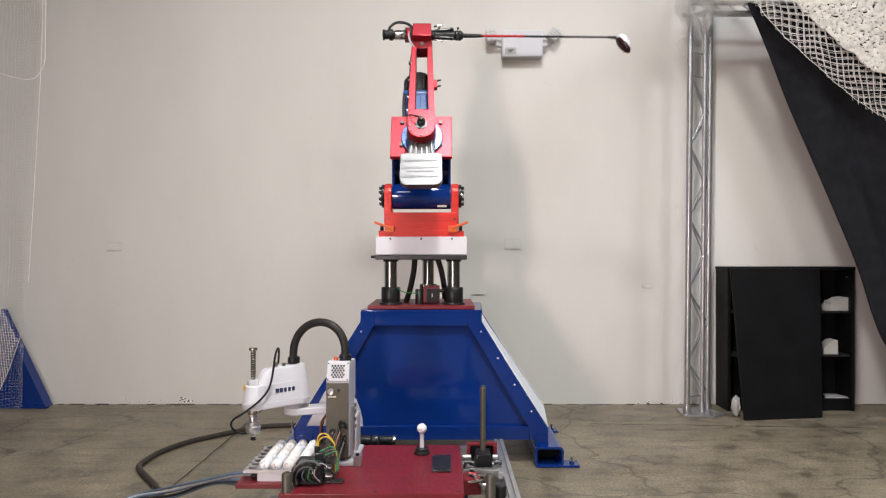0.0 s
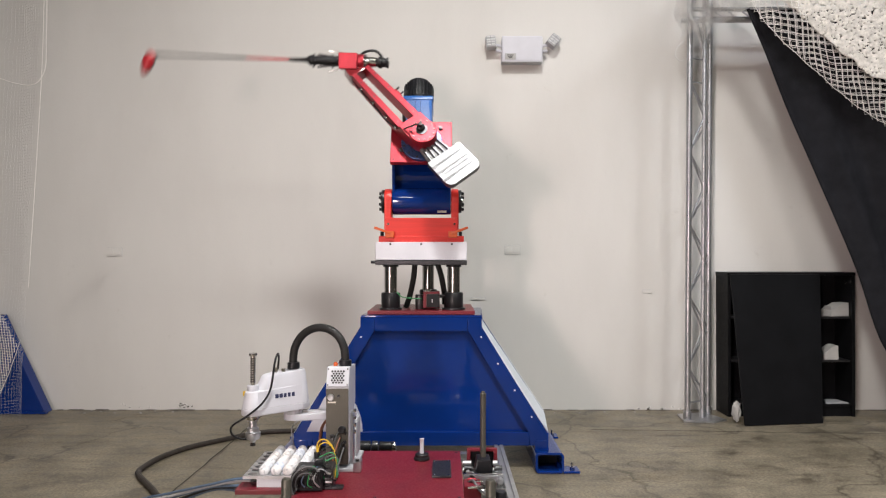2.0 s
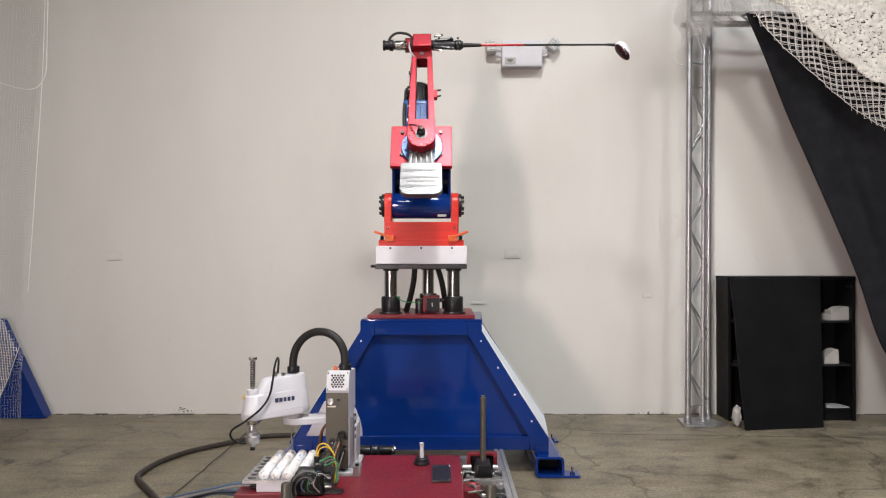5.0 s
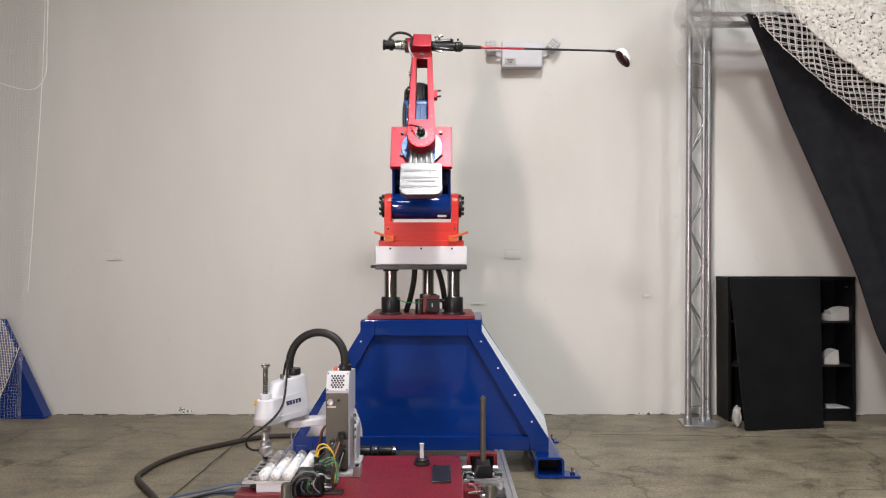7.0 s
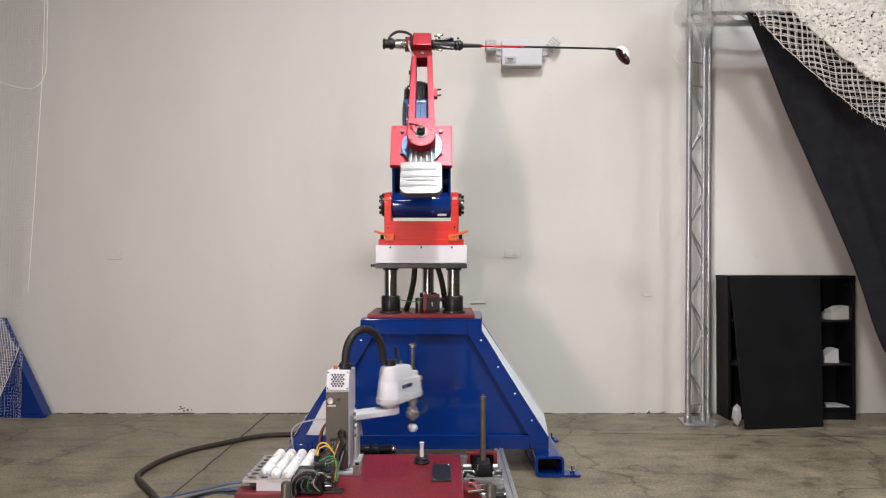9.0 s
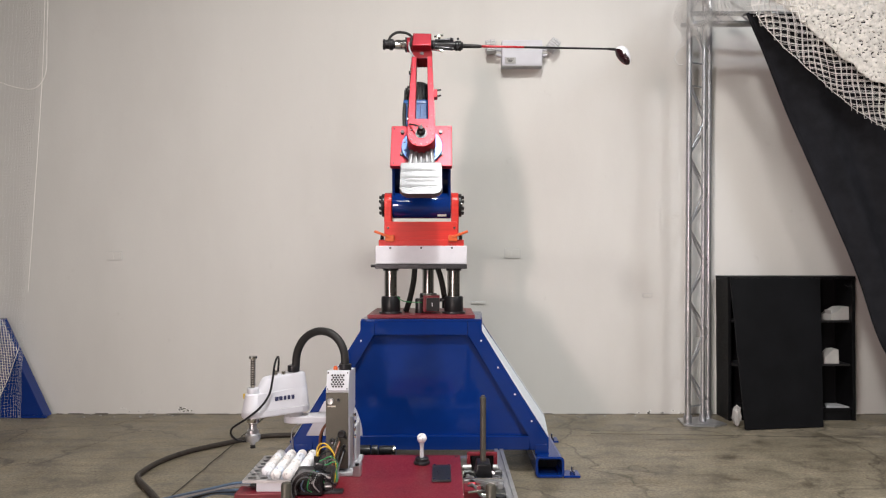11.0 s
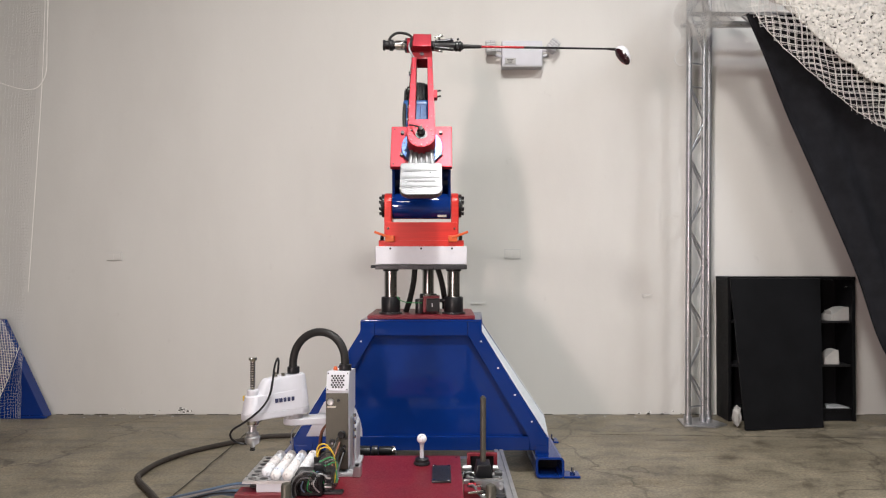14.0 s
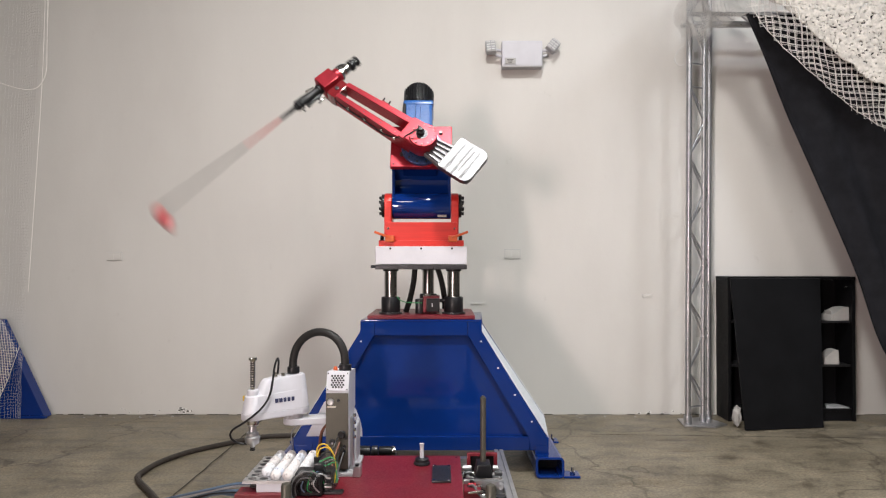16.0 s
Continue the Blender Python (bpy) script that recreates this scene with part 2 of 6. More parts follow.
def cyl(a, b, r, r2=None, seg=24, bevel=0.0, bm=None, m=None):
    """A rod from a to b."""
    bm = bm or bmesh.new()
    one = bmesh.new()
    a, b = Vector(a), Vector(b)
    q = (b - a).to_track_quat("Z", "Y").to_matrix().to_4x4()
    bmesh.ops.create_cone(one, cap_ends=True, segments=seg, radius1=r, radius2=r if r2 is None else r2, depth=(b - a).length,
                          matrix=Matrix.Translation((a + b) / 2) @ q)
    if bevel:
        rims = [e for e in one.edges if any(len(f.verts) > 4 for f in e.link_faces)]
        bmesh.ops.bevel(one, geom=rims, offset=bevel, segments=2, affect="EDGES", profile=0.6)
    return merge(bm, one, m)


def lathe(profile, seg=24, bm=None, m=None):
    """Turns (radius, height) pairs about z."""
    bm = bm or bmesh.new()
    one = bmesh.new()
    rings = []
    for r, z in profile:
        rings.append([one.verts.new((max(r, 1e-5) * math.cos(2 * math.pi * i / seg), max(r, 1e-5) * math.sin(2 * math.pi * i / seg), z)) for i in range(seg)])
    for p, q in zip(rings, rings[1:]):
        for i in range(seg):
            one.faces.new((p[i], p[(i + 1) % seg], q[(i + 1) % seg], q[i]))
    one.faces.new(rings[0][::-1])
    one.faces.new(rings[-1])
    bmesh.ops.remove_doubles(one, verts=one.verts, dist=1e-4)
    return merge(bm, one, m)


def prism(poly, lo, hi, axis="y", bevel=0.004, bm=None, m=None):
    """An outline, drawn in the two other axes, given a thickness along axis."""
    bm = bm or bmesh.new()
    one = bmesh.new()

    def at(p, w):
        return {"y": (p[0], w, p[1]), "z": (p[0], p[1], w), "x": (w, p[0], p[1])}[axis]
    f = [one.verts.new(at(p, lo)) for p in poly]
    g = [one.verts.new(at(p, hi)) for p in poly]
    one.faces.new(f)
    one.faces.new(g[::-1])
    for i in range(len(poly)):
        j = (i + 1) % len(poly)
        one.faces.new((f[i], g[i], g[j], f[j]))
    if bevel:
        bmesh.ops.bevel(one, geom=one.edges[:], offset=bevel, segments=2, affect="EDGES", profile=0.6)
    return merge(bm, one, m)


def spline(points, n=8):
    """A smooth line through points."""
    pts = [Vector(p) for p in points]
    pts = [2 * pts[0] - pts[1], *pts, 2 * pts[-1] - pts[-2]]
    out = []
    for a, b, c, d in zip(pts, pts[1:], pts[2:], pts[3:]):
        for i in range(n):
            t = i / n
            out.append(0.5 * (2 * b + (c - a) * t + (2 * a - 5 * b + 4 * c - d) * t * t + (3 * b - a - 3 * c + d) * t ** 3))
    return out + [pts[-2]]


def hose(points, r, n=8, seg=10, bm=None, ribs=0.0):
    """A round hose along a smooth line; ribs swells every other ring."""
    bm = bm or bmesh.new()
    line = spline(points, n)
    rings, side = [], None
    for i, p in enumerate(line):
        d = (line[min(i + 1, len(line) - 1)] - line[max(i - 1, 0)]).normalized()
        if side is None:
            side = d.orthogonal().normalized()
        side = (side - d * side.dot(d)).normalized()
        up = d.cross(side)
        rr = r * (1 + ribs * (i % 2))
        rings.append([bm.verts.new(p + rr * (math.cos(2 * math.pi * k / seg) * side + math.sin(2 * math.pi * k / seg) * up)) for k in range(seg)])
    for p, q in zip(rings, rings[1:]):
        for k in range(seg):
            bm.faces.new((p[k], p[(k + 1) % seg], q[(k + 1) % seg], q[k]))
    bm.faces.new(rings[0][::-1])
    bm.faces.new(rings[-1])
    return bm


def bolt(p, way, r=0.008, h=0.008, bm=None):
    p, way = Vector(p), Vector(way).normalized()
    return cyl(p, p + way * h, r, seg=6, bm=bm)


# ---- the hall ----
WALL_Y = 5.33
solo("floor", box((0.5, 0.4, -0.1), (12.2, 11.4, 0.2), 0), CONCRETE, "stained and cracked grey-brown concrete floor slab", kind="structure")
solo("wall_north", box((0.5, WALL_Y + 0.1, 2.65), (12.2, 0.2, 5.3), 0), WALL, "cream painted plaster wall with scuffs", kind="structure")
solo("wall_west", box((-5.6, 0.2, 2.65), (0.2, 10.2, 5.3), 0), DARK_HALL, "plain unseen side wall, darkened to cut bounce light", kind="structure")
solo("wall_east", box((6.6, 0.2, 2.65), (0.2, 10.2, 5.3), 0), DARK_HALL, "plain unseen side wall, darkened to cut bounce light", kind="structure")
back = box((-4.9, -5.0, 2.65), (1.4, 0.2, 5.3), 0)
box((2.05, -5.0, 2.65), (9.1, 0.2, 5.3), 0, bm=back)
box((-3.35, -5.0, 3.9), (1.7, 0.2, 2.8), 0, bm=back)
solo("wall_south", back, DARK_HALL, "plain unseen wall with an open doorway, darkened to cut bounce light", kind="structure")
solo("ceiling", box((0.5, 0.4, CEILING + 0.1), (12.2, 11.4, 0.2), 0), DARK_HALL, "plain unseen hall ceiling, darkened to cut bounce light", kind="structure")
solo("backdrop", box((-3.35, -5.6, 1.2), (4.0, 0.05, 3.4), 0), DAYLIGHT, "bright daylit yard outside the doorway", kind="structure")


def ceiling_light(x, y, size):
    t = thing("ceiling_light", "unseen square white high-bay ceiling light, switched on", "ceiling light", pose(x, y, CEILING), "lights under the ceiling")
    part("housing", box((0, 0, -0.04), (size + 0.1, size + 0.1, 0.08)), WHITE, t)
    part("diffuser", box((0, 0, -0.09), (size, size, 0.02)), TUBE_GLOW, t, "glowing diffuser")


for lx, ly, watts, size, colour in LAMPS:
    ceiling_light(lx, ly, size)

# dark gap with crumbs along the wall foot, junction shadow painted in
foot = bmesh.new()
x = -5.4
while x < 6.4:
    w = random.uniform(0.05, 0.25)
    h = random.uniform(0.001, 0.005)
    box((x + w / 2, WALL_Y - 0.006, h / 2), (w, random.uniform(0.01, 0.024), h), 0.002, bm=foot)
    x += w + random.uniform(0, 0.16)
solo("wall_foot_joint_and_shadow", foot, DIRT_AND_SHADOW, "dark crumbling joint between wall and floor, its junction shadow painted in", kind="structure")
crumbs = bmesh.new()
for i in range(46):
    cx = random.uniform(-3.2, 3.0)
    s = random.uniform(0.003, 0.009)
    box((cx, WALL_Y - random.uniform(0.02, 0.12), s * 0.4), (s * 1.6, s, s * 0.8), 0.001, m=None, bm=crumbs)
solo("plaster_crumbs", crumbs, PAPER, "small crumbs of plaster at the wall foot", "debris", kind="stuff")


def chipped_foot(x, z, w, n):
    """Spalled paint at the wall foot: a few dark hollows with pale flakes round them."""
    dark, pale = bmesh.new(), bmesh.new()
    for i in range(n):
        cx, cz = x + random.gauss(0, w / 2), max(0.008, z + random.gauss(0, 0.014))
        r = random.uniform(0.006, 0.018)
        for bm, k, out in ((dark, 0.55, 0.0035), (pale, 1.0, 0.002)):
            pts = [(cx + k * r * random.uniform(0.6, 1.5) * math.cos(a), max(0.003, cz + 0.6 * k * r * random.uniform(0.6, 1.2) * math.sin(a))) for a in np.linspace(0, 5.4, 7)]
            prism(pts, WALL_Y - out, WALL_Y - 0.0005, "y", 0, bm=bm)
    solo("wall_chips", pale, PLASTER, "pale flaked plaster patches at the wall foot", kind="structure")
    solo("wall_chips", dark, DIRT_AND_SHADOW, "dark chipped hollows at the wall foot", kind="structure")


chipped_foot(-1.99, 0.035, 0.10, 9)
chipped_foot(-2.3, 0.03, 0.22, 6)
chipped_foot(1.64, 0.008, 0.16, 9)
chipped_foot(-0.95, 0.012, 0.25, 5)


def floor_line(a, b, w, name, label):
    a, b = Vector((*a, 0)), Vector((*b, 0))
    d = (b - a).normalized()
    s = Vector((-d.y, d.x, 0))
    bm = bmesh.new()
    n = int((b - a).length / 0.12)
    left, right = [], []
    for i in range(n + 1):
        p = a + (b - a) * i / n + s * random.uniform(-0.004, 0.004)
        ww = w * random.uniform(0.5, 1.2)
        left.append(bm.verts.new(p + s * ww + Vector((0, 0, 0.0035))))
        right.append(bm.verts.new(p - s * ww + Vector((0, 0, 0.0035))))
    for i in range(n):
        bm.faces.new((left[i], right[i], right[i + 1], left[i + 1]))
    solo(name, bm, DIRT_AND_SHADOW, label, kind="structure")


floor_line((-1.327, 5.32), (-1.352, 3.42), 0.006, "floor_joint", "dark sawn joint in the concrete floor")
floor_line((-1.352, 3.42), (-1.40, -4.5), 0.006, "floor_joint", "dark sawn joint in the concrete floor")
floor_line((1.0, 4.72), (4.6, 4.52), 0.004, "floor_joint", "thin dark crack in the concrete floor")


def wall_plate(x, z, w, h, label, slots):
    t = thing("wall_plate", label, "wall plate", pose(x, WALL_Y, z), "cover plates on the wall")
    part("cover", box((0, -0.004, 0), (w, 0.008, h), 0.003), WALL, t)
    for i in range(slots):
        part("socket_face", box(((i - (slots - 1) / 2) * w * 0.45, -0.0095, 0), (w * 0.32, 0.004, h * 0.55), 0.002), WALL, t)
    # A grey rim draws the thin shadow line round the cover.
    part("painted_rim_shadow", box((0, -0.0015, 0), (w + 0.003, 0.003, h + 0.004), 0), GREY_PLASTIC, t)


wall_plate(-2.5156, 1.2073, 0.112, 0.062, "cream painted-over electrical cover plate on the wall", 2)
wall_plate(0.5326, 1.2246, 0.118, 0.070, "cream electrical cover plate on the wall", 2)
wall_plate(1.5631, 0.9042, 0.066, 0.026, "small cream cover plate on the wall", 1)
wall_plate(0.2684, 0.8479, 0.11, 0.018, "faint painted-over cover plate on the wall", 1)


def emergency_light():
    t = thing("emergency_light", "white twin-head emergency light fixed to the wall", "emergency light", pose(0.5985, WALL_Y, 2.743))
    body = part("body", box((0, -0.05, 0), (0.308, 0.1, 0.194), 0.012), WHITE_PLASTIC, t)
    part("label_sticker", box((-0.09, -0.102, -0.062), (0.085, 0.003, 0.05), 0), GREY_PLASTIC, body, "grey label with illegible bars")
    part("label_panel", box((-0.09, -0.105, -0.062), (0.074, 0.003, 0.038), 0), PAPER, body)
    for i in range(3):
        part("print_bar", box((-0.092, -0.108, -0.052 - 0.010 * i), (0.05 - 0.012 * i, 0.002, 0.004), 0), BLACK, body)
    part("seam", box((0, -0.052, -0.098), (0.30, 0.09, 0.01), 0.003), GREY_PLASTIC, body)
    for s in (-1, 1):
        for dz in (-0.012, 0.03):
            part("swivel_pin", cyl((s * 0.155, -0.05, dz), (s * 0.195, -0.06, dz + 0.006), 0.011, bevel=0.002), WHITE_PLASTIC, t)
        m = pose(s * 0.236, -0.07, 0.050 if s < 0 else 0.062, 90, 0, 0) @ pose(0, 0, 0, -14, 0, 6 if s < 0 else -38)
        head = part("lamp_head", box((0, 0, 0), (0.078, 0.098, 0.06), 0.014, m), GREY_PLASTIC, t, "grey plastic lamp head")
        for i in range(4):
            part("lens_slat", box((0, (i - 1.5) * 0.021, 0.032), (0.062, 0.011, 0.008), 0.003, m), GLASS_LENS, head, "pale lens strip")
        part("lens_bar", box((0, 0, 0.037), (0.006, 0.084, 0.006), 0.002, m), GREY_PLASTIC, head)


emergency_light()


# ---- the golf robot ----
PIVOT = Vector((-0.117, 3.80, 1.838))
LEAN = 25.0
sl, cl = math.sin(radians(LEAN)), math.cos(radians(LEAN))
# swing plane: x to the right, y up the plane, z out of it towards the tee
TIL = Matrix(((1, 0, 0, PIVOT.x), (0, sl, -cl, PIVOT.y), (0, cl, sl, PIVOT.z), (0, 0, 0, 1)))
ARM = 0.67
CX = -0.121

robot = thing("golf_robot", "red, white and blue golf swing robot bolted to the floor", "robot", pose(0, 0, 0))

# blue pedestal
F0, F1 = 3.84, 4.40
TOPZ, BOTZ = 0.842, 0.135
HT, HB = 0.332, 0.70
FLARE = {1: 0.055, -1: -0.05}
ZA, ZB = 0.787, 0.204


def half(z, extra=0.0):
    """Half the width of the pedestal at height z: upright at the top and foot, sloping between."""
    f = min(1.0, max(0.0, (ZA - z) / (ZA - ZB)))
    return HT + (HB - HT) * f + extra * (0.55 + 0.45 * f)


def frame_face(y0, y1, extra, parent):
    zt, zb = 0.7658, 0.211
    for s in (-1, 1):
        e, g = extra[s], 0.55 * extra[s]
        it, ib = 0.256 + g, 0.597 + e
        a = [(CX + s * (HB + e), BOTZ), (CX + s * (HB + e), ZB), (CX + s * (HT + g), ZA), (CX + s * (HT + g), TOPZ), (CX + s * it, TOPZ), (CX + s * it, zt), (CX + s * ib, zb), (CX + s * ib, BOTZ)]
        part("leg_beam", prism(a if s > 0 else a[::-1], y0, y1, "y", 0.004), BLUE, parent)
    l, r = extra[-1], extra[1]
    part("top_beam", prism([(CX - 0.256 - 0.55 * l, zt), (CX + 0.256 + 0.55 * r, zt), (CX + 0.256 + 0.55 * r, TOPZ), (CX - 0.256 - 0.55 * l, TOPZ)], y0, y1, "y", 0.004), BLUE, parent)
    part("bottom_beam", prism([(CX - 0.597 - l, BOTZ), (CX + 0.597 + r, BOTZ), (CX + 0.597 + r, zb), (CX - 0.597 - l, zb)], y0, y1, "y", 0.004), BLUE, parent)


pedestal = part("recessed_panel", prism([(CX - 0.64, BOTZ + 0.03), (CX + 0.64, BOTZ + 0.03), (CX + 0.28, TOPZ - 0.02), (CX - 0.28, TOPZ - 0.02)], F0 + 0.03, F0 + 0.045, "y", 0.001), BLUE, robot, "glossy blue recessed steel panel")
frame_face(F0, F0 + 0.07, {1: 0.0, -1: 0.0}, pedestal)
frame_face(F1 - 0.07, F1, FLARE, pedestal)
for s in (-1, 1):
    for z0, z1 in ((BOTZ, ZB), (ZB, ZA), (ZA, TOPZ)):
        bm = bmesh.new()
        vs = [bm.verts.new(v) for v in ((CX + s * half(z0), F0 + 0.006, z0), (CX + s * half(z0, FLARE[s]), F1 - 0.006, z0), (CX + s * half(z1, FLARE[s]), F1 - 0.006, z1), (CX + s * half(z1), F0 + 0.006, z1))]
        vs = [bm.verts.new(v.co + Vector((s * 0.003, 0, 0.002))) for v in vs]
        ws = [bm.verts.new(v.co + Vector((-s * 0.012, 0, -0.006))) for v in vs]
        bmesh.ops.delete(bm, geom=[v for v in bm.verts if not v.link_edges and v not in vs and v not in ws], context="VERTS")
        bm.faces.new(vs)
        bm.faces.new(ws[::-1])
        for i in range(4):
            bm.faces.new((vs[i], ws[i], ws[(i + 1) % 4], vs[(i + 1) % 4]))
        part("side_panel", bm, LIT_PANEL_WHITE if z0 == ZB else BLUE, pedestal, "white side panel" if z0 == ZB else "")
    for i in range(4):
        z = 0.7346 - i * 0.147
        part("rivet", bolt((CX + s * (half(z) - 0.034), F0 + 0.001, z), (0, -1, 0), 0.005, 0.004), WHITE, pedestal)
        part("rivet", bolt((CX + s * half(z - 0.03, 0.014), F0 + 0.22, z - 0.03), (s * 0.85, 0, 0.53), 0.005, 0.005), WHITE, pedestal)
part("top_cap", prism([(CX - HT, F0), (CX + HT, F0), (CX + HT + 0.55 * FLARE[1], F1), (CX - HT - 0.55 * FLARE[-1], F1)], TOPZ, TOPZ + 0.012, "z", 0.004), BLUE, pedestal)


def foot_tube(s):
    """Hollow rectangular foot rail with anchor plates."""
    x0, w, h, th = CX + s * 0.700, 0.156, 0.114, 0.014
    t = bmesh.new()
    y0, y1 = 3.775, 4.60

    def ring(y, inset, r):
        out = []
        for sx, sz, a0 in ((1, 1, 0.0), (-1, 1, 0.5), (-1, -1, 1.0), (1, -1, 1.5)):
            cx, cz = sx * (w / 2 - inset - r), h / 2 + 0.001 + sz * (h / 2 - inset - r)
            for k in range(5):
                a = math.pi * (a0 + k / 8)
                out.append(t.verts.new((x0 + cx + r * math.cos(a), y, cz + r * math.sin(a))))
        return out
    loops = [ring(y1, 0, 0.024), ring(y0 + 0.003, 0, 0.024), ring(y0, 0.003, 0.022), ring(y0, th - 0.002, 0.014), ring(y0 + 0.003, th, 0.012), ring(y1, th, 0.012)]
    for p, q in zip(loops, loops[1:] + loops[:1]):
        for k in range(20):
            t.faces.new((p[k], p[(k + 1) % 20], q[(k + 1) % 20], q[k]))
    rail = part("foot_rail", t, BLUE, robot)
    # Black block added inside the rail to give its hollow a dark, shaded look.
    part("dark_hollow_block", box((x0, y0 + 0.16, h / 2 + 0.001), (w - 2 * th + 0.002, 0.01, h - 2 * th + 0.002), 0.002), BLACK, rail)
    for y in (y0 + 0.05, y1 - 0.06):
        part("anchor_plate", box((x0 + s * (w / 2 + 0.042), y, 0.008), (0.09, 0.1, 0.012), 0.002), BLUE, rail)
        part("anchor_bolt", cyl((x0 + s * (w / 2 + 0.052), y, 0.012), (x0 + s * (w / 2 + 0.052), y, 0.05), 0.007, seg=8), STEEL, rail)
        part("anchor_nut", bolt((x0 + s * (w / 2 + 0.052), y, 0.014), (0, 0, 1), 0.014, 0.012), STEEL, rail)
    part("gusset", prism([(x0 - s * 0.07 - 0.004, h - 0.002), (x0 - s * 0.07 + 0.074 * s, h - 0.002), (x0 - s * 0.07 + 0.066 * s, BOTZ + 0.03), (x0 - s * 0.07 - 0.004, BOTZ + 0.03)] if s > 0 else
                         [(x0 + 0.004, h - 0.002), (x0 + 0.074, h - 0.002), (x0 + 0.074, BOTZ + 0.03), (x0 + 0.012, BOTZ + 0.03)], F0 - 0.006, F0 + 0.05, "y", 0.003), BLUE, rail)
    part("saddle", box((x0 - s * 0.04, (y0 + y1) / 2 + 0.08, (h + BOTZ) / 2), (0.07, 0.5, BOTZ - h + 0.006), 0.002), BLUE, rail)


foot_tube(1)
foot_tube(-1)

# lift table: red plate, three columns, white platform
PZ = TOPZ + 0.014
part("lower_plate", prism([(CX - 0.298, F0 + 0.01), (CX + 0.298, F0 + 0.01), (CX + 0.298, F1 - 0.02), (CX - 0.298, F1 - 0.02)], PZ, PZ + 0.02, "z", 0.003), TABLE_RED, robot, "dark red base plate")
PT = PZ + 0.02
PLATZ = 1.1306
for i, (cx, cy) in enumerate(((CX - 0.176, 3.96), (CX + 0.182, 3.96), (CX + 0.03, 4.30))):
    col = part("lift_column", cyl((cx, cy, PT), (cx, cy, PLATZ), 0.036), COLUMN_STEEL, robot, "polished steel lift column")
    part("sleeve", lathe([(0.052, 0), (0.054, 0.004), (0.054, 0.082), (0.05, 0.088), (0.037, 0.088)], m=pose(cx, cy, PT + 0.01)), BLACK, col, "black bearing sleeve")
    part("flange", cyl((cx, cy, PT), (cx, cy, PT + 0.012), 0.066, bevel=0.002), DARK_STEEL, col)
    part("collar", cyl((cx, cy, PLATZ - 0.012), (cx, cy, PLATZ), 0.044, bevel=0.002), BLACK, col)
for a, b in (((CX - 0.045, 4.1, PLATZ), (CX - 0.10, 4.08, PT)), ((CX + 0.09, 4.1, PLATZ), (CX + 0.13, 4.06, PT + 0.02))):
    mid = [(a[0] * (1 - f) + b[0] * f + 0.012 * math.sin(3 * f), a[1], a[2] * (1 - f) + b[2] * f) for f in (0, 0.3, 0.7, 1)]
    part("cable_hose", hose(mid, 0.016, 10, 10, ribs=0.06), RUBBER, robot, "black corrugated cable hose")
mot = part("lift_motor", box((CX + 0.055, 3.99, PT + 0.056), (0.094, 0.1, 0.094), 0.006), TABLE_RED, robot, "dark red lift motor box")
part("motor_face", box((CX + 0.064, 3.933, PT + 0.052), (0.074, 0.016, 0.076), 0.006), BLACK, mot, "black motor face")
part("logo_bar", box((CX + 0.06, 3.923, PT + 0.052), (0.006, 0.004, 0.02), 0), GREY_PLASTIC, mot)
part("gear_cap", cyl((CX - 0.012, 3.98, PT), (CX - 0.012, 3.98, PT + 0.085), 0.026, bevel=0.004), DARK_STEEL, mot)
part("connector", cyl((CX + 0.1, 3.96, PT + 0.075), (CX + 0.135, 3.955, PT + 0.08), 0.01), BLACK, mot)
part("terminal", box((CX + 0.03, 3.97, PT + 0.108), (0.045, 0.04, 0.014), 0.003), STEEL, mot)
part("limit_wire", hose([(CX - 0.14, 3.93, PT + 0.1), (CX - 0.11, 3.92, PT + 0.075), (CX - 0.06, 3.93, PT + 0.066), (CX, 3.95, PT + 0.063)], 0.003, 6, 6), GREEN, robot)

part("lower_platform", box((CX, 4.11, PLATZ + 0.013), (0.508, 0.54, 0.026), 0.004), DARK_STEEL, robot, "dark steel platform plate")
part("knob", cyl((CX - 0.254, 3.86, PLATZ + 0.016), (CX - 0.28, 3.86, PLATZ + 0.016), 0.008, bevel=0.002), BLACK, robot)
plat = part("white_platform", box((CX, 4.11, PLATZ + 0.078), (0.506, 0.53, 0.1), 0.005), WHITE, robot, "white enamelled turntable block")
WZ = PLATZ + 0.128
for dx in (-0.17, 0.0, 0.17):
    part("screw", cyl((CX + dx, 3.846, WZ - 0.012), (CX + dx, 3.842, WZ - 0.012), 0.006, seg=10), DARK_STEEL, plat)
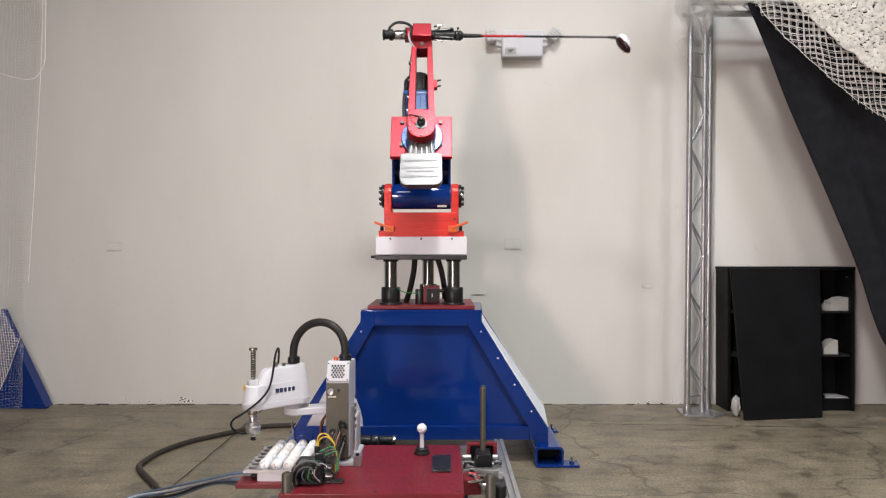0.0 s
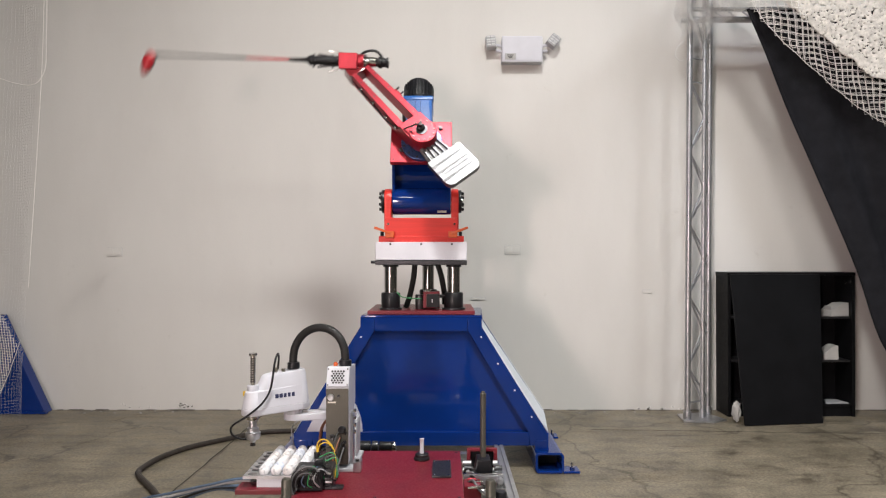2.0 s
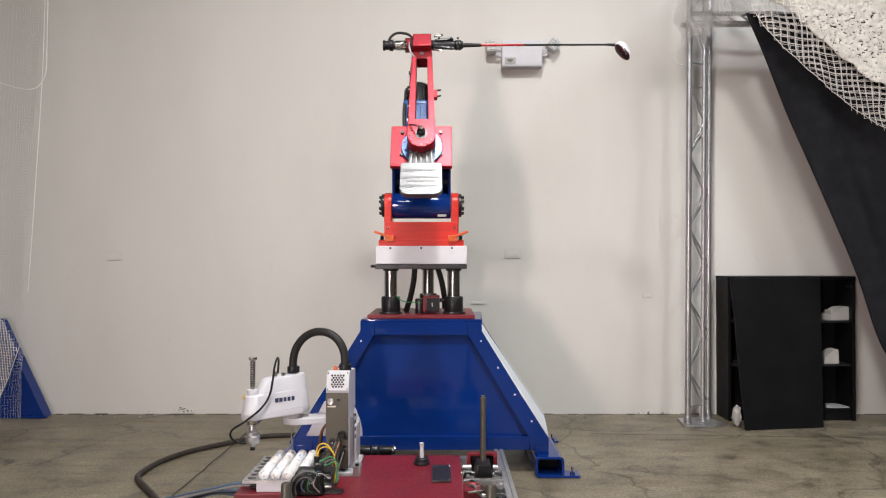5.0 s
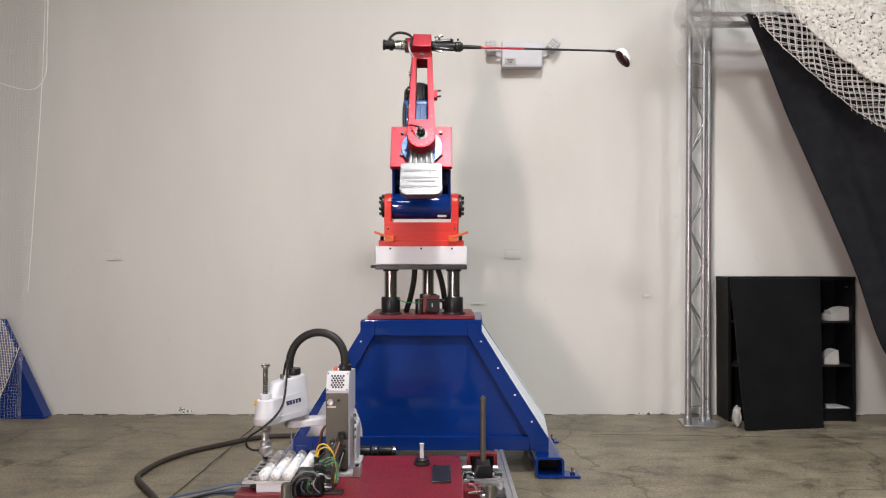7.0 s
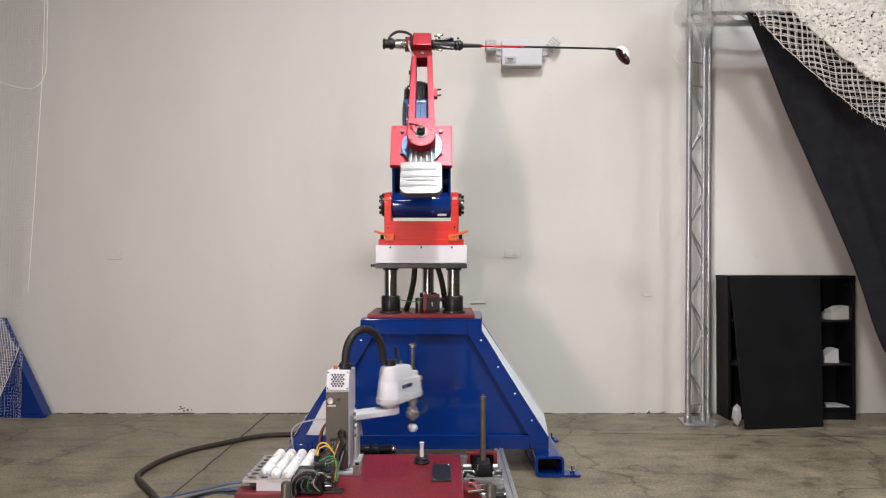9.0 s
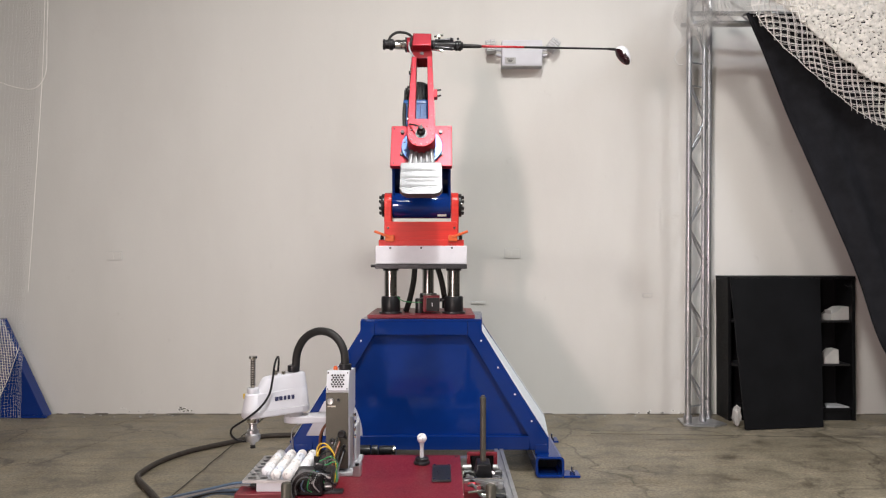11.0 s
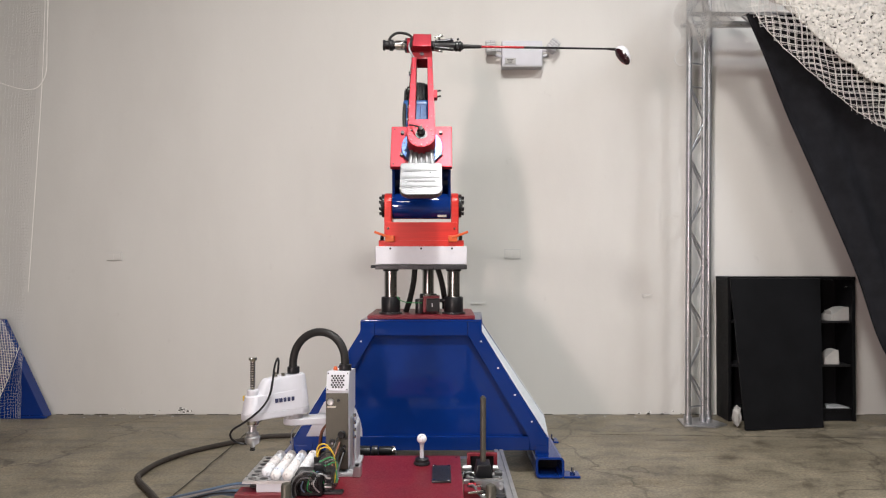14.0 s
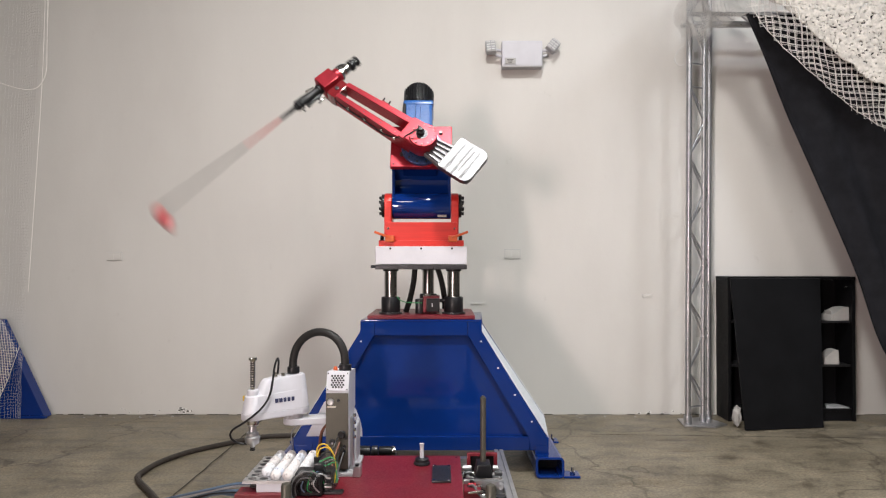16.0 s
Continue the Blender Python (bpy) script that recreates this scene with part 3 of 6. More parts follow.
# red bracket
part("bracket_foot", box((CX, 4.08, WZ + 0.017), (0.475, 0.42, 0.034), 0.005), RED_PAINT, robot)
for i in range(9):
    part("foot_tab", box((CX - 0.19 + i * 0.047, 3.868, WZ + 0.004), (0.03, 0.012, 0.012), 0.002), RED_PAINT, robot)
BZ0, BZ1 = WZ + 0.03, 1.3943
part("bracket_front", box((CX, 3.97, (BZ0 + BZ1) / 2), (0.405, 0.18, BZ1 - BZ0), 0.005), RED_PAINT, robot, "red painted bracket block")
AXZ, AXY = 1.4909, 3.96
for s in (-1, 1):
    ear = [(AXY - 0.075, BZ0 + 0.03), (AXY + 0.085, BZ0 + 0.03), (AXY + 0.085, AXZ)]
    ear += [(AXY + 0.08 * math.cos(a), AXZ + 0.072 * math.sin(a)) for a in np.linspace(0.3, math.pi - 0.3, 9)] + [(AXY - 0.075, AXZ)]
    lo, hi = sorted((CX + s * 0.167, CX + s * 0.208))
    part("bracket_ear", prism(ear, lo, hi, "x", 0.006), RED_PAINT, robot)
    cap = part("axle_cap", cyl((CX + s * 0.208, AXY, AXZ), (CX + s * 0.226, AXY, AXZ), 0.066, bevel=0.003), BLACK, robot, "black axle end cap")
    for k in range(8):
        a = math.pi * (k + 0.5) / 4
        part("cap_bolt", bolt((CX + s * 0.226, AXY + 0.048 * math.cos(a), AXZ + 0.048 * math.sin(a)), (s, 0, 0), 0.0085, 0.014), BLACK, cap)
    part("cap_boss", cyl((CX + s * 0.226, AXY, AXZ), (CX + s * 0.232, AXY, AXZ), 0.026), STEEL, cap)
    lev = part("clamp_block", box((CX + s * 0.175, 3.862, WZ + 0.042), (0.05, 0.035, 0.036), 0.005), ORANGE, robot, "orange clamp")
    m = pose(CX + s * 0.215, 3.85, WZ + 0.064, 0, -s * 20, 0)
    part("clamp_lever", box((0, 0, 0), (0.095, 0.018, 0.014), 0.005, m), ORANGE, lev)
    part("clamp_screw", cyl((CX + s * 0.218, 3.87, WZ + 0.034), (CX + s * 0.218, 3.87, WZ + 0.058), 0.01, seg=8), BLACK, lev)
    part("bracket_screw", cyl((CX + s * 0.185, 3.881, BZ1 - 0.035), (CX + s * 0.185, 3.877, BZ1 - 0.035), 0.006, seg=10), STEEL, robot)
part("tilt_drum", cyl((CX - 0.165, AXY, AXZ), (CX + 0.165, AXY, AXZ), 0.075, seg=40, bevel=0.006), BLUE, robot, "blue tilt drum")
part("nameplate", box((CX + 0.115, 3.884, AXZ - 0.062), (0.05, 0.006, 0.012), 0.001), PAPER, robot, "small white plate")
# head: blue cheeks, web, red face plate, motor
for s in (-1, 1):
    cheek = [(AXY - 0.055, AXZ - 0.05), (AXY + 0.07, AXZ - 0.045), (AXY + 0.20, 1.66), (AXY + 0.25, 1.86), (AXY + 0.03, 1.92), (AXY - 0.085, 1.70), (AXY - 0.06, 1.58)]
    lo, hi = sorted((CX + s * 0.150, CX + s * 0.1645))
    part("head_cheek", prism(cheek, lo, hi, "x", 0.004), BLUE, robot, "blue head cheek plate")
web = [(3.93, 1.71), (3.98, 1.64), (4.01, 1.57), (4.0, 1.50), (4.02, 1.49), (4.04, 1.57), (4.02, 1.66), (3.97, 1.73)]
part("head_web", prism(web, CX - 0.15, CX + 0.15, "x", 0.003), BLUE, robot)
face = part("face_plate", box((-0.004, 0.016, -0.095), (0.342, 0.268, 0.03), 0.004, TIL), RED, robot, "red anodised face plate")
for sx, sy in ((-1, 1), (1, 1), (-1, -1), (1, -1)):
    part("face_bolt", bolt(TIL @ Vector((-0.004 + sx * 0.108, 0.016 + sy * 0.088 + 0.03 * (sy < 0), -0.08)), TIL.to_3x3() @ Vector((0, 0, 1)), 0.012, 0.014), DARK_STEEL, face)
    part("face_hole", cyl((-0.004 + sx * 0.152, 0.016 + sy * 0.115, -0.081), (-0.004 + sx * 0.152, 0.016 + sy * 0.115, -0.079), 0.006, seg=10, m=TIL), BLACK, face)
part("bearing_ring", cyl((0, 0, -0.08), (0, 0, -0.06), 0.115, seg=40, bevel=0.003, m=TIL), RING_BLUE, face, "blue bearing ring")
for k in range(12):
    a = math.pi * k / 6 + 0.26
    part("ring_bolt", bolt(TIL @ Vector((0.1 * math.cos(a), 0.1 * math.sin(a), -0.06)), TIL.to_3x3() @ Vector((0, 0, 1)), 0.006, 0.004), DARK_STEEL, face)
part("gearbox", box((-0.012, 0.03, -0.19), (0.2, 0.24, 0.16), 0.012, TIL), BLUE, robot, "blue right-angle gearbox")
drive = part("motor_housing", box((-0.028, 0.235, -0.2), (0.168, 0.26, 0.16), 0.018, TIL), LIT_MOTOR_BLUE, robot, "blue motor housing")
part("housing_band", box((-0.028, 0.35, -0.2), (0.176, 0.03, 0.17), 0.01, TIL), LIT_MOTOR_BLUE, drive)
part("housing_rib", box((-0.028, 0.27, -0.118), (0.03, 0.12, 0.014), 0.005, TIL), LIT_MOTOR_BLUE, drive)
CAN = TIL @ pose(-0.028, 0.368, -0.2, -90, 0, 0)
can = part("finned_motor", lathe([(0.078, 0), (0.078, 0.115), (0.07, 0.138), (0.045, 0.15), (0.0, 0.152)], 32, m=CAN), BLACK, robot, "black finned motor")
fin_mesh = finish("fin", box((0.082, 0, 0.062), (0.016, 0.006, 0.106), 0.002), BLACK)
for k in range(26):
    ob = new("fin", fin_mesh)
    ob.parent = can
    ob.matrix_basis = CAN @ Matrix.Rotation(2 * math.pi * k / 26, 4, "Z")
part("motor_cable", hose([TIL @ Vector(p) for p in ((-0.085, 0.44, -0.16), (-0.105, 0.36, -0.13), (-0.108, 0.24, -0.12), (-0.10, 0.12, -0.12))], 0.011, 8, 8), RUBBER, robot)

# swing arm, drawn in the swing plane with the pivot at the origin
hub = [(0.078 * math.sin(a), -0.015 - 0.07 * math.cos(a)) for a in np.linspace(-1.6, 1.6, 15)] + [(0.074, 0.105), (-0.074, 0.105)]
arm = part("swing_arm", prism(hub, -0.03, 0.05, "z", 0.004), RED, robot, "red anodised slotted swing arm")
for s in (-1, 1):
    b = [(s * 0.035, 0.10), (s * 0.075, 0.03), (s * 0.072, 0.16), (s * 0.060, 0.56), (s * 0.030, 0.56)]
    part("side_bar", prism(b if s > 0 else b[::-1], -0.062, 0.03, "z", 0.004), RED, arm)
    for y in (0.14, 0.24, 0.36, 0.48):
        part("bar_screw", cyl((s * (0.056 - 0.012 * y), y, 0.03), (s * (0.056 - 0.012 * y), y, 0.0315), 0.0045, seg=8), DARK_STEEL, arm)
cap = part("hub_cap", cyl((0, -0.012, -0.02), (0, -0.012, 0.066), 0.076, seg=36, bevel=0.004), RED, arm)
for k in range(12):
    a = math.pi * k / 6
    part("hub_bolt", bolt((0.062 * math.cos(a), -0.012 + 0.062 * math.sin(a), 0.066), (0, 0, 1), 0.006, 0.005), DARK_STEEL, arm)
part("hub_ring", lathe([(0.024, 0), (0.033, 0), (0.033, 0.004), (0.024, 0.004)], 24, m=pose(0, -0.004, 0.066)), DARK_STEEL, arm, "dark hub ring")
part("hub_encoder", lathe([(0.022, 0), (0.022, 0.02), (0.012, 0.026), (0.012, 0.045), (0, 0.047)], 16, m=pose(0, 0.005, 0.066)), BLACK, arm, "black encoder plug")
part("encoder_wire", hose([(0, 0.01, 0.105), (-0.03, 0.02, 0.108), (-0.055, 0.05, 0.075), (-0.07, 0.09, 0.03), (-0.077, 0.2, -0.02), (-0.070, 0.36, -0.02), (-0.064, 0.52, -0.02), (-0.05, 0.6, 0.0)], 0.0045, 7, 8), RUBBER, arm, "black cable along the arm")
for y in (0.13, 0.22, 0.34, 0.46):
    part("cable_clip", box((-0.072 + 0.02 * (y - 0.13), y, 0.004), (0.022, 0.016, 0.02), 0.003), STEEL, arm)
part("sensor_bracket", box((0.078, 0.315, -0.01), (0.02, 0.055, 0.03), 0.003), RED, arm)
for y in (0.295, 0.335):
    part("sensor_pin", cyl((0.08, y, 0.0), (0.108, y + 0.006, 0.0), 0.005, seg=8), BLACK, arm)
yoke = [(-0.060, 0.565), (0.060, 0.565), (0.060, 0.60), (0.052, 0.66), (-0.052, 0.66), (-0.060, 0.60)]
part("yoke", prism(yoke, -0.075, 0.008, "z", 0.006), MAROON, arm, "dark red wrist yoke")
part("yoke_axle", cyl((0, 0.60, 0.006), (0, 0.60, 0.012), 0.012, bevel=0.001), DARK_STEEL, arm)
# counterweight: a thin plate on a ribbed neck
part("counterweight_neck", prism([(-0.062, -0.06), (0.062, -0.06), (0.082, -0.215), (-0.082, -0.215)], -0.03, 0.0, "z", 0.004), BAND_GREY, arm, "bare aluminium neck")
for i in range(5):
    x0, x1 = -0.05 + 0.025 * i, -0.066 + 0.033 * i
    part("neck_rib", prism([(x0 - 0.006, -0.07), (x0 + 0.006, -0.07), (x1 + 0.0085, -0.212), (x1 - 0.0085, -0.212)], 0.0, 0.012, "z", 0.003), ALU, arm)
part("weight_spacer", box((0, -0.28, 0.012), (0.16, 0.16, 0.05), 0.004), ALU, arm)
WT, WB, WF = -0.184, -0.376, 0.06
out = [(0.099 + 0.012 * math.cos(a), WT - 0.012 + 0.012 * math.sin(a)) for a in np.linspace(0, math.pi / 2, 4)] + [(-0.099 + 0.012 * math.cos(a), WT - 0.012 + 0.012 * math.sin(a)) for a in np.linspace(math.pi / 2, math.pi, 4)]
out += [(-0.075 + 0.036 * math.cos(a), WB + 0.036 + 0.036 * math.sin(a)) for a in np.linspace(math.pi, 1.5 * math.pi, 6)]
out += [(0.075 + 0.036 * math.cos(a), WB + 0.036 + 0.036 * math.sin(a)) for a in np.linspace(1.5 * math.pi, 2 * math.pi, 6)]
weight = part("counterweight", prism(out, WF - 0.034, WF, "z", 0.004), ALU, arm, "polished aluminium counterweight")
# Tapered grey bands stand in for dark reflections on the polished face.
for y, w0, w1, x1 in ((WT - 0.046, 0.020, 0.005, 0.085), (WT - 0.090, 0.018, 0.006, 0.10), (WT - 0.143, 0.019, 0.004, 0.09)):
    part("weight_groove", prism([(-0.107, y - w0 / 2), (x1, y - w1 / 2), (x1, y + w1 / 2), (-0.107, y + w0 / 2)], WF - 0.001, WF + 0.0012, "z", 0.0005), BAND_GREY, arm, "grey band painted in as a dark reflection")
part("thin_reflection_band", box((0.0, WT - 0.112, WF + 0.0005), (0.15, 0.009, 0.002), 0.0005), BAND_GREY, arm)
for xx, y in ((-0.05, WT - 0.058), (0.05, WT - 0.058), (-0.05, WT - 0.152), (0.05, WT - 0.152)):
    part("weight_screw", cyl((xx, y, WF), (xx, y, WF + 0.0018), 0.0055, seg=10), DARK_STEEL, arm)

# wrist, drawn with the shaft along y
wrist = part("wrist", box((0, 0, 0), (0.092, 0.108, 0.1), 0.005), RED, robot, "red wrist block")
part("flange_ring", cyl((0, -0.054, 0), (0, -0.088, 0), 0.043, bevel=0.003), RED, wrist)
for k in range(8):
    a = math.pi * k / 4
    part("flange_bolt", bolt((0.036 * math.cos(a), -0.088, 0.036 * math.sin(a)), (0, -1, 0), 0.007, 0.012), DARK_STEEL, wrist)
part("coupler", lathe([(0.024, 0), (0.03, 0.006), (0.03, 0.03), (0.026, 0.034), (0.03, 0.038), (0.028, 0.072), (0.02, 0.078)], 20, m=pose(0, -0.085, 0, 90, 0, 0)), STEEL, wrist, "steel coupler")
part("plug", lathe([(0.022, 0), (0.024, 0.012), (0.033, 0.016), (0.033, 0.035), (0.026, 0.04), (0.026, 0.06), (0.032, 0.064), (0.03, 0.075), (0, 0.076)], 16, m=pose(0, -0.155, 0, 90, 0, 0)), BLACK, wrist, "black connector plug")
part("wrist_cable", hose([(0.0, -0.20, 0.02), (-0.035, -0.185, 0.03), (-0.066, -0.15, 0.03), (-0.064, -0.10, 0.03), (-0.04, -0.065, 0.03), (0.01, -0.062, 0.055), (0.05, -0.066, 0.04)], 0.008, 7, 8), RUBBER, wrist, "looped black cable")
part("wrist_pipe", hose([(0.02, -0.07, 0.045), (0.06, -0.072, 0.04), (0.085, -0.06, 0.03), (0.1, -0.04, 0.0)], 0.006, 6, 6), GREY_PLASTIC, wrist)
part("grip_clamp", lathe([(0.027, 0), (0.03, 0.006), (0.03, 0.02), (0.024, 0.024), (0.022, 0.06), (0.025, 0.07), (0.025, 0.14), (0.03, 0.146), (0.03, 0.158), (0.026, 0.16), (0.03, 0.164), (0.03, 0.176), (0.024, 0.18), (0.022, 0.188), (0.013, 0.19)], 20, m=pose(0, 0.052, 0, -90, 0, 0)), BLACK, wrist, "black club grip clamp")
for s in (-1, 1):
    m = pose(s * 0.029, 0.13, 0.012, 0, 0, -s * 6)
    part("clamp_bar", box((0, 0, 0), (0.012, 0.11, 0.02), 0.004, m), DARK_STEEL, wrist)
    part("clamp_latch", box((s * 0.033, 0.105, 0.02), (0.007, 0.055, 0.012), 0.003, pose(0, 0, 0, 0, 0, -s * 12)), STEEL, wrist)
    for y in (0.1, 0.17, 0.21):
        part("clamp_bolt", bolt((s * 0.03, y, 0.02), (s * 0.5, 0, 1), 0.007, 0.01), BLACK, wrist)

# golf club, drawn with the butt at the wrist and the shaft along y
CLUB = 1.155
club = thing("golf_club", "driver with black and red shaft held in the robot wrist", "golf club")
part("grip", lathe([(0.013, 0), (0.0135, 0.01), (0.0105, 0.12), (0.0085, 0.13)], 14, m=pose(0, 0.22, 0, -90, 0, 0)), RUBBER, club, "black rubber grip")
part("shaft", cyl((0, 0.2, 0), (0, 0.62, 0), 0.0078, 0.0068, seg=12), SHAFT_RED, club, "red lacquered shaft section")
part("lower_shaft", cyl((0, 0.60, 0), (0, CLUB - 0.03, 0), 0.0069, 0.0055, seg=12), BLACK, club, "black shaft section")
part("hosel", cyl((0, CLUB - 0.065, 0), (0.004, CLUB - 0.005, 0), 0.0075, 0.0095, seg=12), BLACK, club)


def club_head():
    """A driver head: heel at the hosel, toe out and away from the shaft, deep body behind a flatter face."""
    toe, up, out = Vector((0.93, 0.367, 0)), Vector((0.367, -0.93, 0)), Vector((0, 0, 1))
    mid = Vector((0.050, CLUB + 0.024, 0.0))
    shells = {"head": bmesh.new(), "sole": bmesh.new(), "skirt": bmesh.new()}
    nu, nv = 28, 16

    def at(i, j):
        a, b = 2 * math.pi * i / nu, -math.pi / 2 + math.pi * j / nv
        x, y, z = math.cos(b) * math.cos(a), math.cos(b) * math.sin(a), math.sin(b)
        wide = 0.035 * (1 - 0.25 * x)
        deep = 0.040 if z > 0 else 0.028
        return mid + toe * 0.067 * x + up * wide * math.copysign(abs(y) ** 0.9, y) + out * deep * math.copysign(abs(z) ** 0.85, z)
    for i in range(nu):
        for j in range(nv):
            quad = [at(i, j), at(i + 1, j), at(i + 1, j + 1), at(i, j + 1)]
            c = sum(quad, Vector()) / 4 - mid
            side = c.dot(up) / 0.032 + 0.55 * c.dot(toe) / 0.062
            bm = shells["skirt" if c.z < -0.004 else "sole" if side > 0.28 else "head"]
            bm.faces.new([bm.verts.new(v) for v in quad])
    for name, mat, label in (("head", WHITE, "white sole plate of the driver head"), ("sole", CROWN_DARK, "dark maroon crown of the driver head"), ("skirt", SHAFT_RED, "red face side of the driver head")):
        bm = shells[name]
        bmesh.ops.remove_doubles(bm, verts=bm.verts, dist=1e-5)
        part({"head": "sole", "sole": "crown", "skirt": "club_face"}[name], bm, mat, club, label)


club_head()


# ---- the tee table ----
TZ = 0.297
table = thing("tee_table", "low dark red tee table on steel posts", "table")
part("tabletop", prism([(-0.60, 2.535), (0.078, 2.535), (0.078, 3.17), (-0.60, 3.17)], TZ - 0.02, TZ, "z", 0.003), TABLE_RED, table)
part("side_shelf", prism([(-0.81, 2.71), (-0.602, 2.71), (-0.602, 3.14), (-0.81, 3.14)], TZ - 0.042, TZ - 0.022, "z", 0.003), TABLE_RED, table)
for px, py in ((-0.62, 2.56), (-0.02, 2.50), (-0.62, 3.1), (0.03, 3.1)):
    part("post", cyl((px, py, 0), (px, py, TZ - 0.02), 0.018, bevel=0.002), DARK_STEEL, table)
for px, py, top in ((-0.575, 2.56, 0.37), (0.175, 2.56, 0.365)):
    part("guide_post", lathe([(0.019, 0), (0.019, top - 0.012), (0.016, top - 0.004), (0.008, top), (0, top)], 20, m=pose(px, py, 0)), PANEL_STEEL, table, "worn steel guide post")
part("lower_shelf", box((-0.25, 2.85, 0.1), (0.72, 0.5, 0.012), 0.003), BLACK_BOARD, table)
part("front_skirt", box((-0.26, 2.55, TZ - 0.05), (0.62, 0.012, 0.055), 0.003), TABLE_RED, table)
pad = part("pad", box((-0.006, 2.885, TZ + 0.005), (0.078, 0.215, 0.008), 0.003), DARK_STEEL, table, "dark grey pad with four screws")
for sx in (-1, 1):
    for sy in (-1, 1):
        part("pad_screw", cyl((-0.006 + sx * 0.03, 2.885 + sy * 0.096, TZ + 0.009), (-0.006 + sx * 0.03, 2.885 + sy * 0.096, TZ + 0.012), 0.005, seg=8), STEEL, table)
for px, py in ((0.06, 3.14), (0.06, 2.56), (-0.25, 2.56)):
    part("table_screw", cyl((px, py, TZ), (px, py, TZ + 0.002), 0.006, seg=10), DARK_STEEL, table)

TEE = Vector((-0.092, 3.035, TZ))
tee = thing("rubber_tee", "white golf tee in a black ring on the table", "golf tee", Matrix.Translation(TEE))
part("ring", lathe([(0.0, 0), (0.034, 0), (0.036, 0.006), (0.034, 0.012), (0.03, 0.014), (0.03, 0.024), (0.026, 0.028), (0, 0.028)], 24), BLACK, tee, "black base ring")
part("stem", lathe([(0.0095, 0.02), (0.0085, 0.07), (0.0095, 0.088), (0.0105, 0.09), (0.008, 0.088), (0, 0.086)], 18), WHITE_PLASTIC, tee)
BALL_R = 0.0214
BALL_ON_TEE = TEE + Vector((0, 0, 0.089 + BALL_R))


def ball_mesh():
    """A ball with shallow dimples."""
    bm = bmesh.new()
    bmesh.ops.create_icosphere(bm, subdivisions=4, radius=BALL_R)
    n = 90
    dim = [Vector((math.sqrt(1 - (1 - 2 * (i + .5) / n) ** 2) * math.cos(i * 2.39996), math.sqrt(1 - (1 - 2 * (i + .5) / n) ** 2) * math.sin(i * 2.39996), 1 - 2 * (i + .5) / n)) for i in range(n)]
    for v in bm.verts:
        d = max(v.co.normalized().dot(q) for q in dim)
        v.co *= 1 - 0.018 * max(0.0, (d - 0.985) / 0.015)
    me = finish("golf_ball", bm, BALL)
    return me


BALL_MESH = ball_mesh()


def golf_ball(p, label, group=""):
    ob = new("golf_ball", BALL_MESH)
    ob.matrix_basis = Matrix.Translation(p) @ pose(0, 0, 0, random.uniform(0, 360), random.uniform(0, 360), random.uniform(0, 360))
    return tagged(ob, label, "golf ball", group)


# ball tray: a plate with seven rows of five holes on a white riser
tray = thing("ball_tray", "aluminium ball tray with holes on a white riser", "tray")
TRZ = TZ + 0.012
COLS = [-0.755 + 0.047 * i for i in range(5)]
ROWS = [2.762 + 0.047 * j for j in range(7)]


def tray_plate():
    bm = bmesh.new()
    x0, x1, y0, y1 = COLS[0] - 0.03, COLS[-1] + 0.03, ROWS[0] - 0.03, ROWS[-1] + 0.03
    z0, z1, r, seg = TRZ, TRZ + 0.012, 0.017, 16
    xs = [x0] + [(a + b) / 2 for a, b in zip(COLS, COLS[1:])] + [x1]
    ys = [y0] + [(a + b) / 2 for a, b in zip(ROWS, ROWS[1:])] + [y1]
    for i, cx in enumerate(COLS):
        for j, cy in enumerate(ROWS):
            for z, flip in ((z1, False), (z0, True)):
                ring, rim = [], []
                for k in range(seg):
                    a = 2 * math.pi * (k + 0.5) / seg
                    c, s = math.cos(a), math.sin(a)
                    ring.append(bm.verts.new((cx + r * c, cy + r * s, z)))
                    t = 1 / max(abs(c), abs(s))
                    ex = (xs[i + 1] - cx if c > 0 else cx - xs[i]) * c * t
                    ey = (ys[j + 1] - cy if s > 0 else cy - ys[j]) * s * t
                    rim.append(bm.verts.new((cx + ex, cy + ey, z)))
                for k in range(seg):
                    q = (ring[k], rim[k], rim[(k + 1) % seg], ring[(k + 1) % seg])
                    bm.faces.new(q if not flip else q[::-1])
                if flip:
                    for k in range(seg):
                        bm.faces.new((ring[k], ring[(k + 1) % seg], top[(k + 1) % seg], top[k]))
                top = ring
    for a, b, c, d in ((x0, y0, x1, y0), (x1, y0, x1, y1), (x1, y1, x0, y1), (x0, y1, x0, y0)):
        bm.faces.new([bm.verts.new(v) for v in ((a, b, z0), (c, d, z0), (c, d, z1), (a, b, z1))])
    bmesh.ops.remove_doubles(bm, verts=bm.verts, dist=1e-5)
    return bm


part("hole_plate", tray_plate(), EXTRUSION, tray, "drilled aluminium plate")
part("well_floor", box((sum(COLS) / 5, sum(ROWS) / 7, TRZ - 0.016), (0.20, 0.30, 0.006), 0.001), BLACK, tray)
part("riser", box((-0.667, ROWS[0] - 0.022, TRZ - 0.017), (0.128, 0.012, 0.033), 0.002), WHITE_PLASTIC, tray, "white riser strip")
part("back_riser", box((-0.667, ROWS[-1] + 0.022, TRZ - 0.017), (0.128, 0.012, 0.033), 0.002), WHITE_PLASTIC, tray)
BALL_IN_TRAY = TRZ + 0.012 + math.sqrt(BALL_R ** 2 - 0.017 ** 2)
picked = None
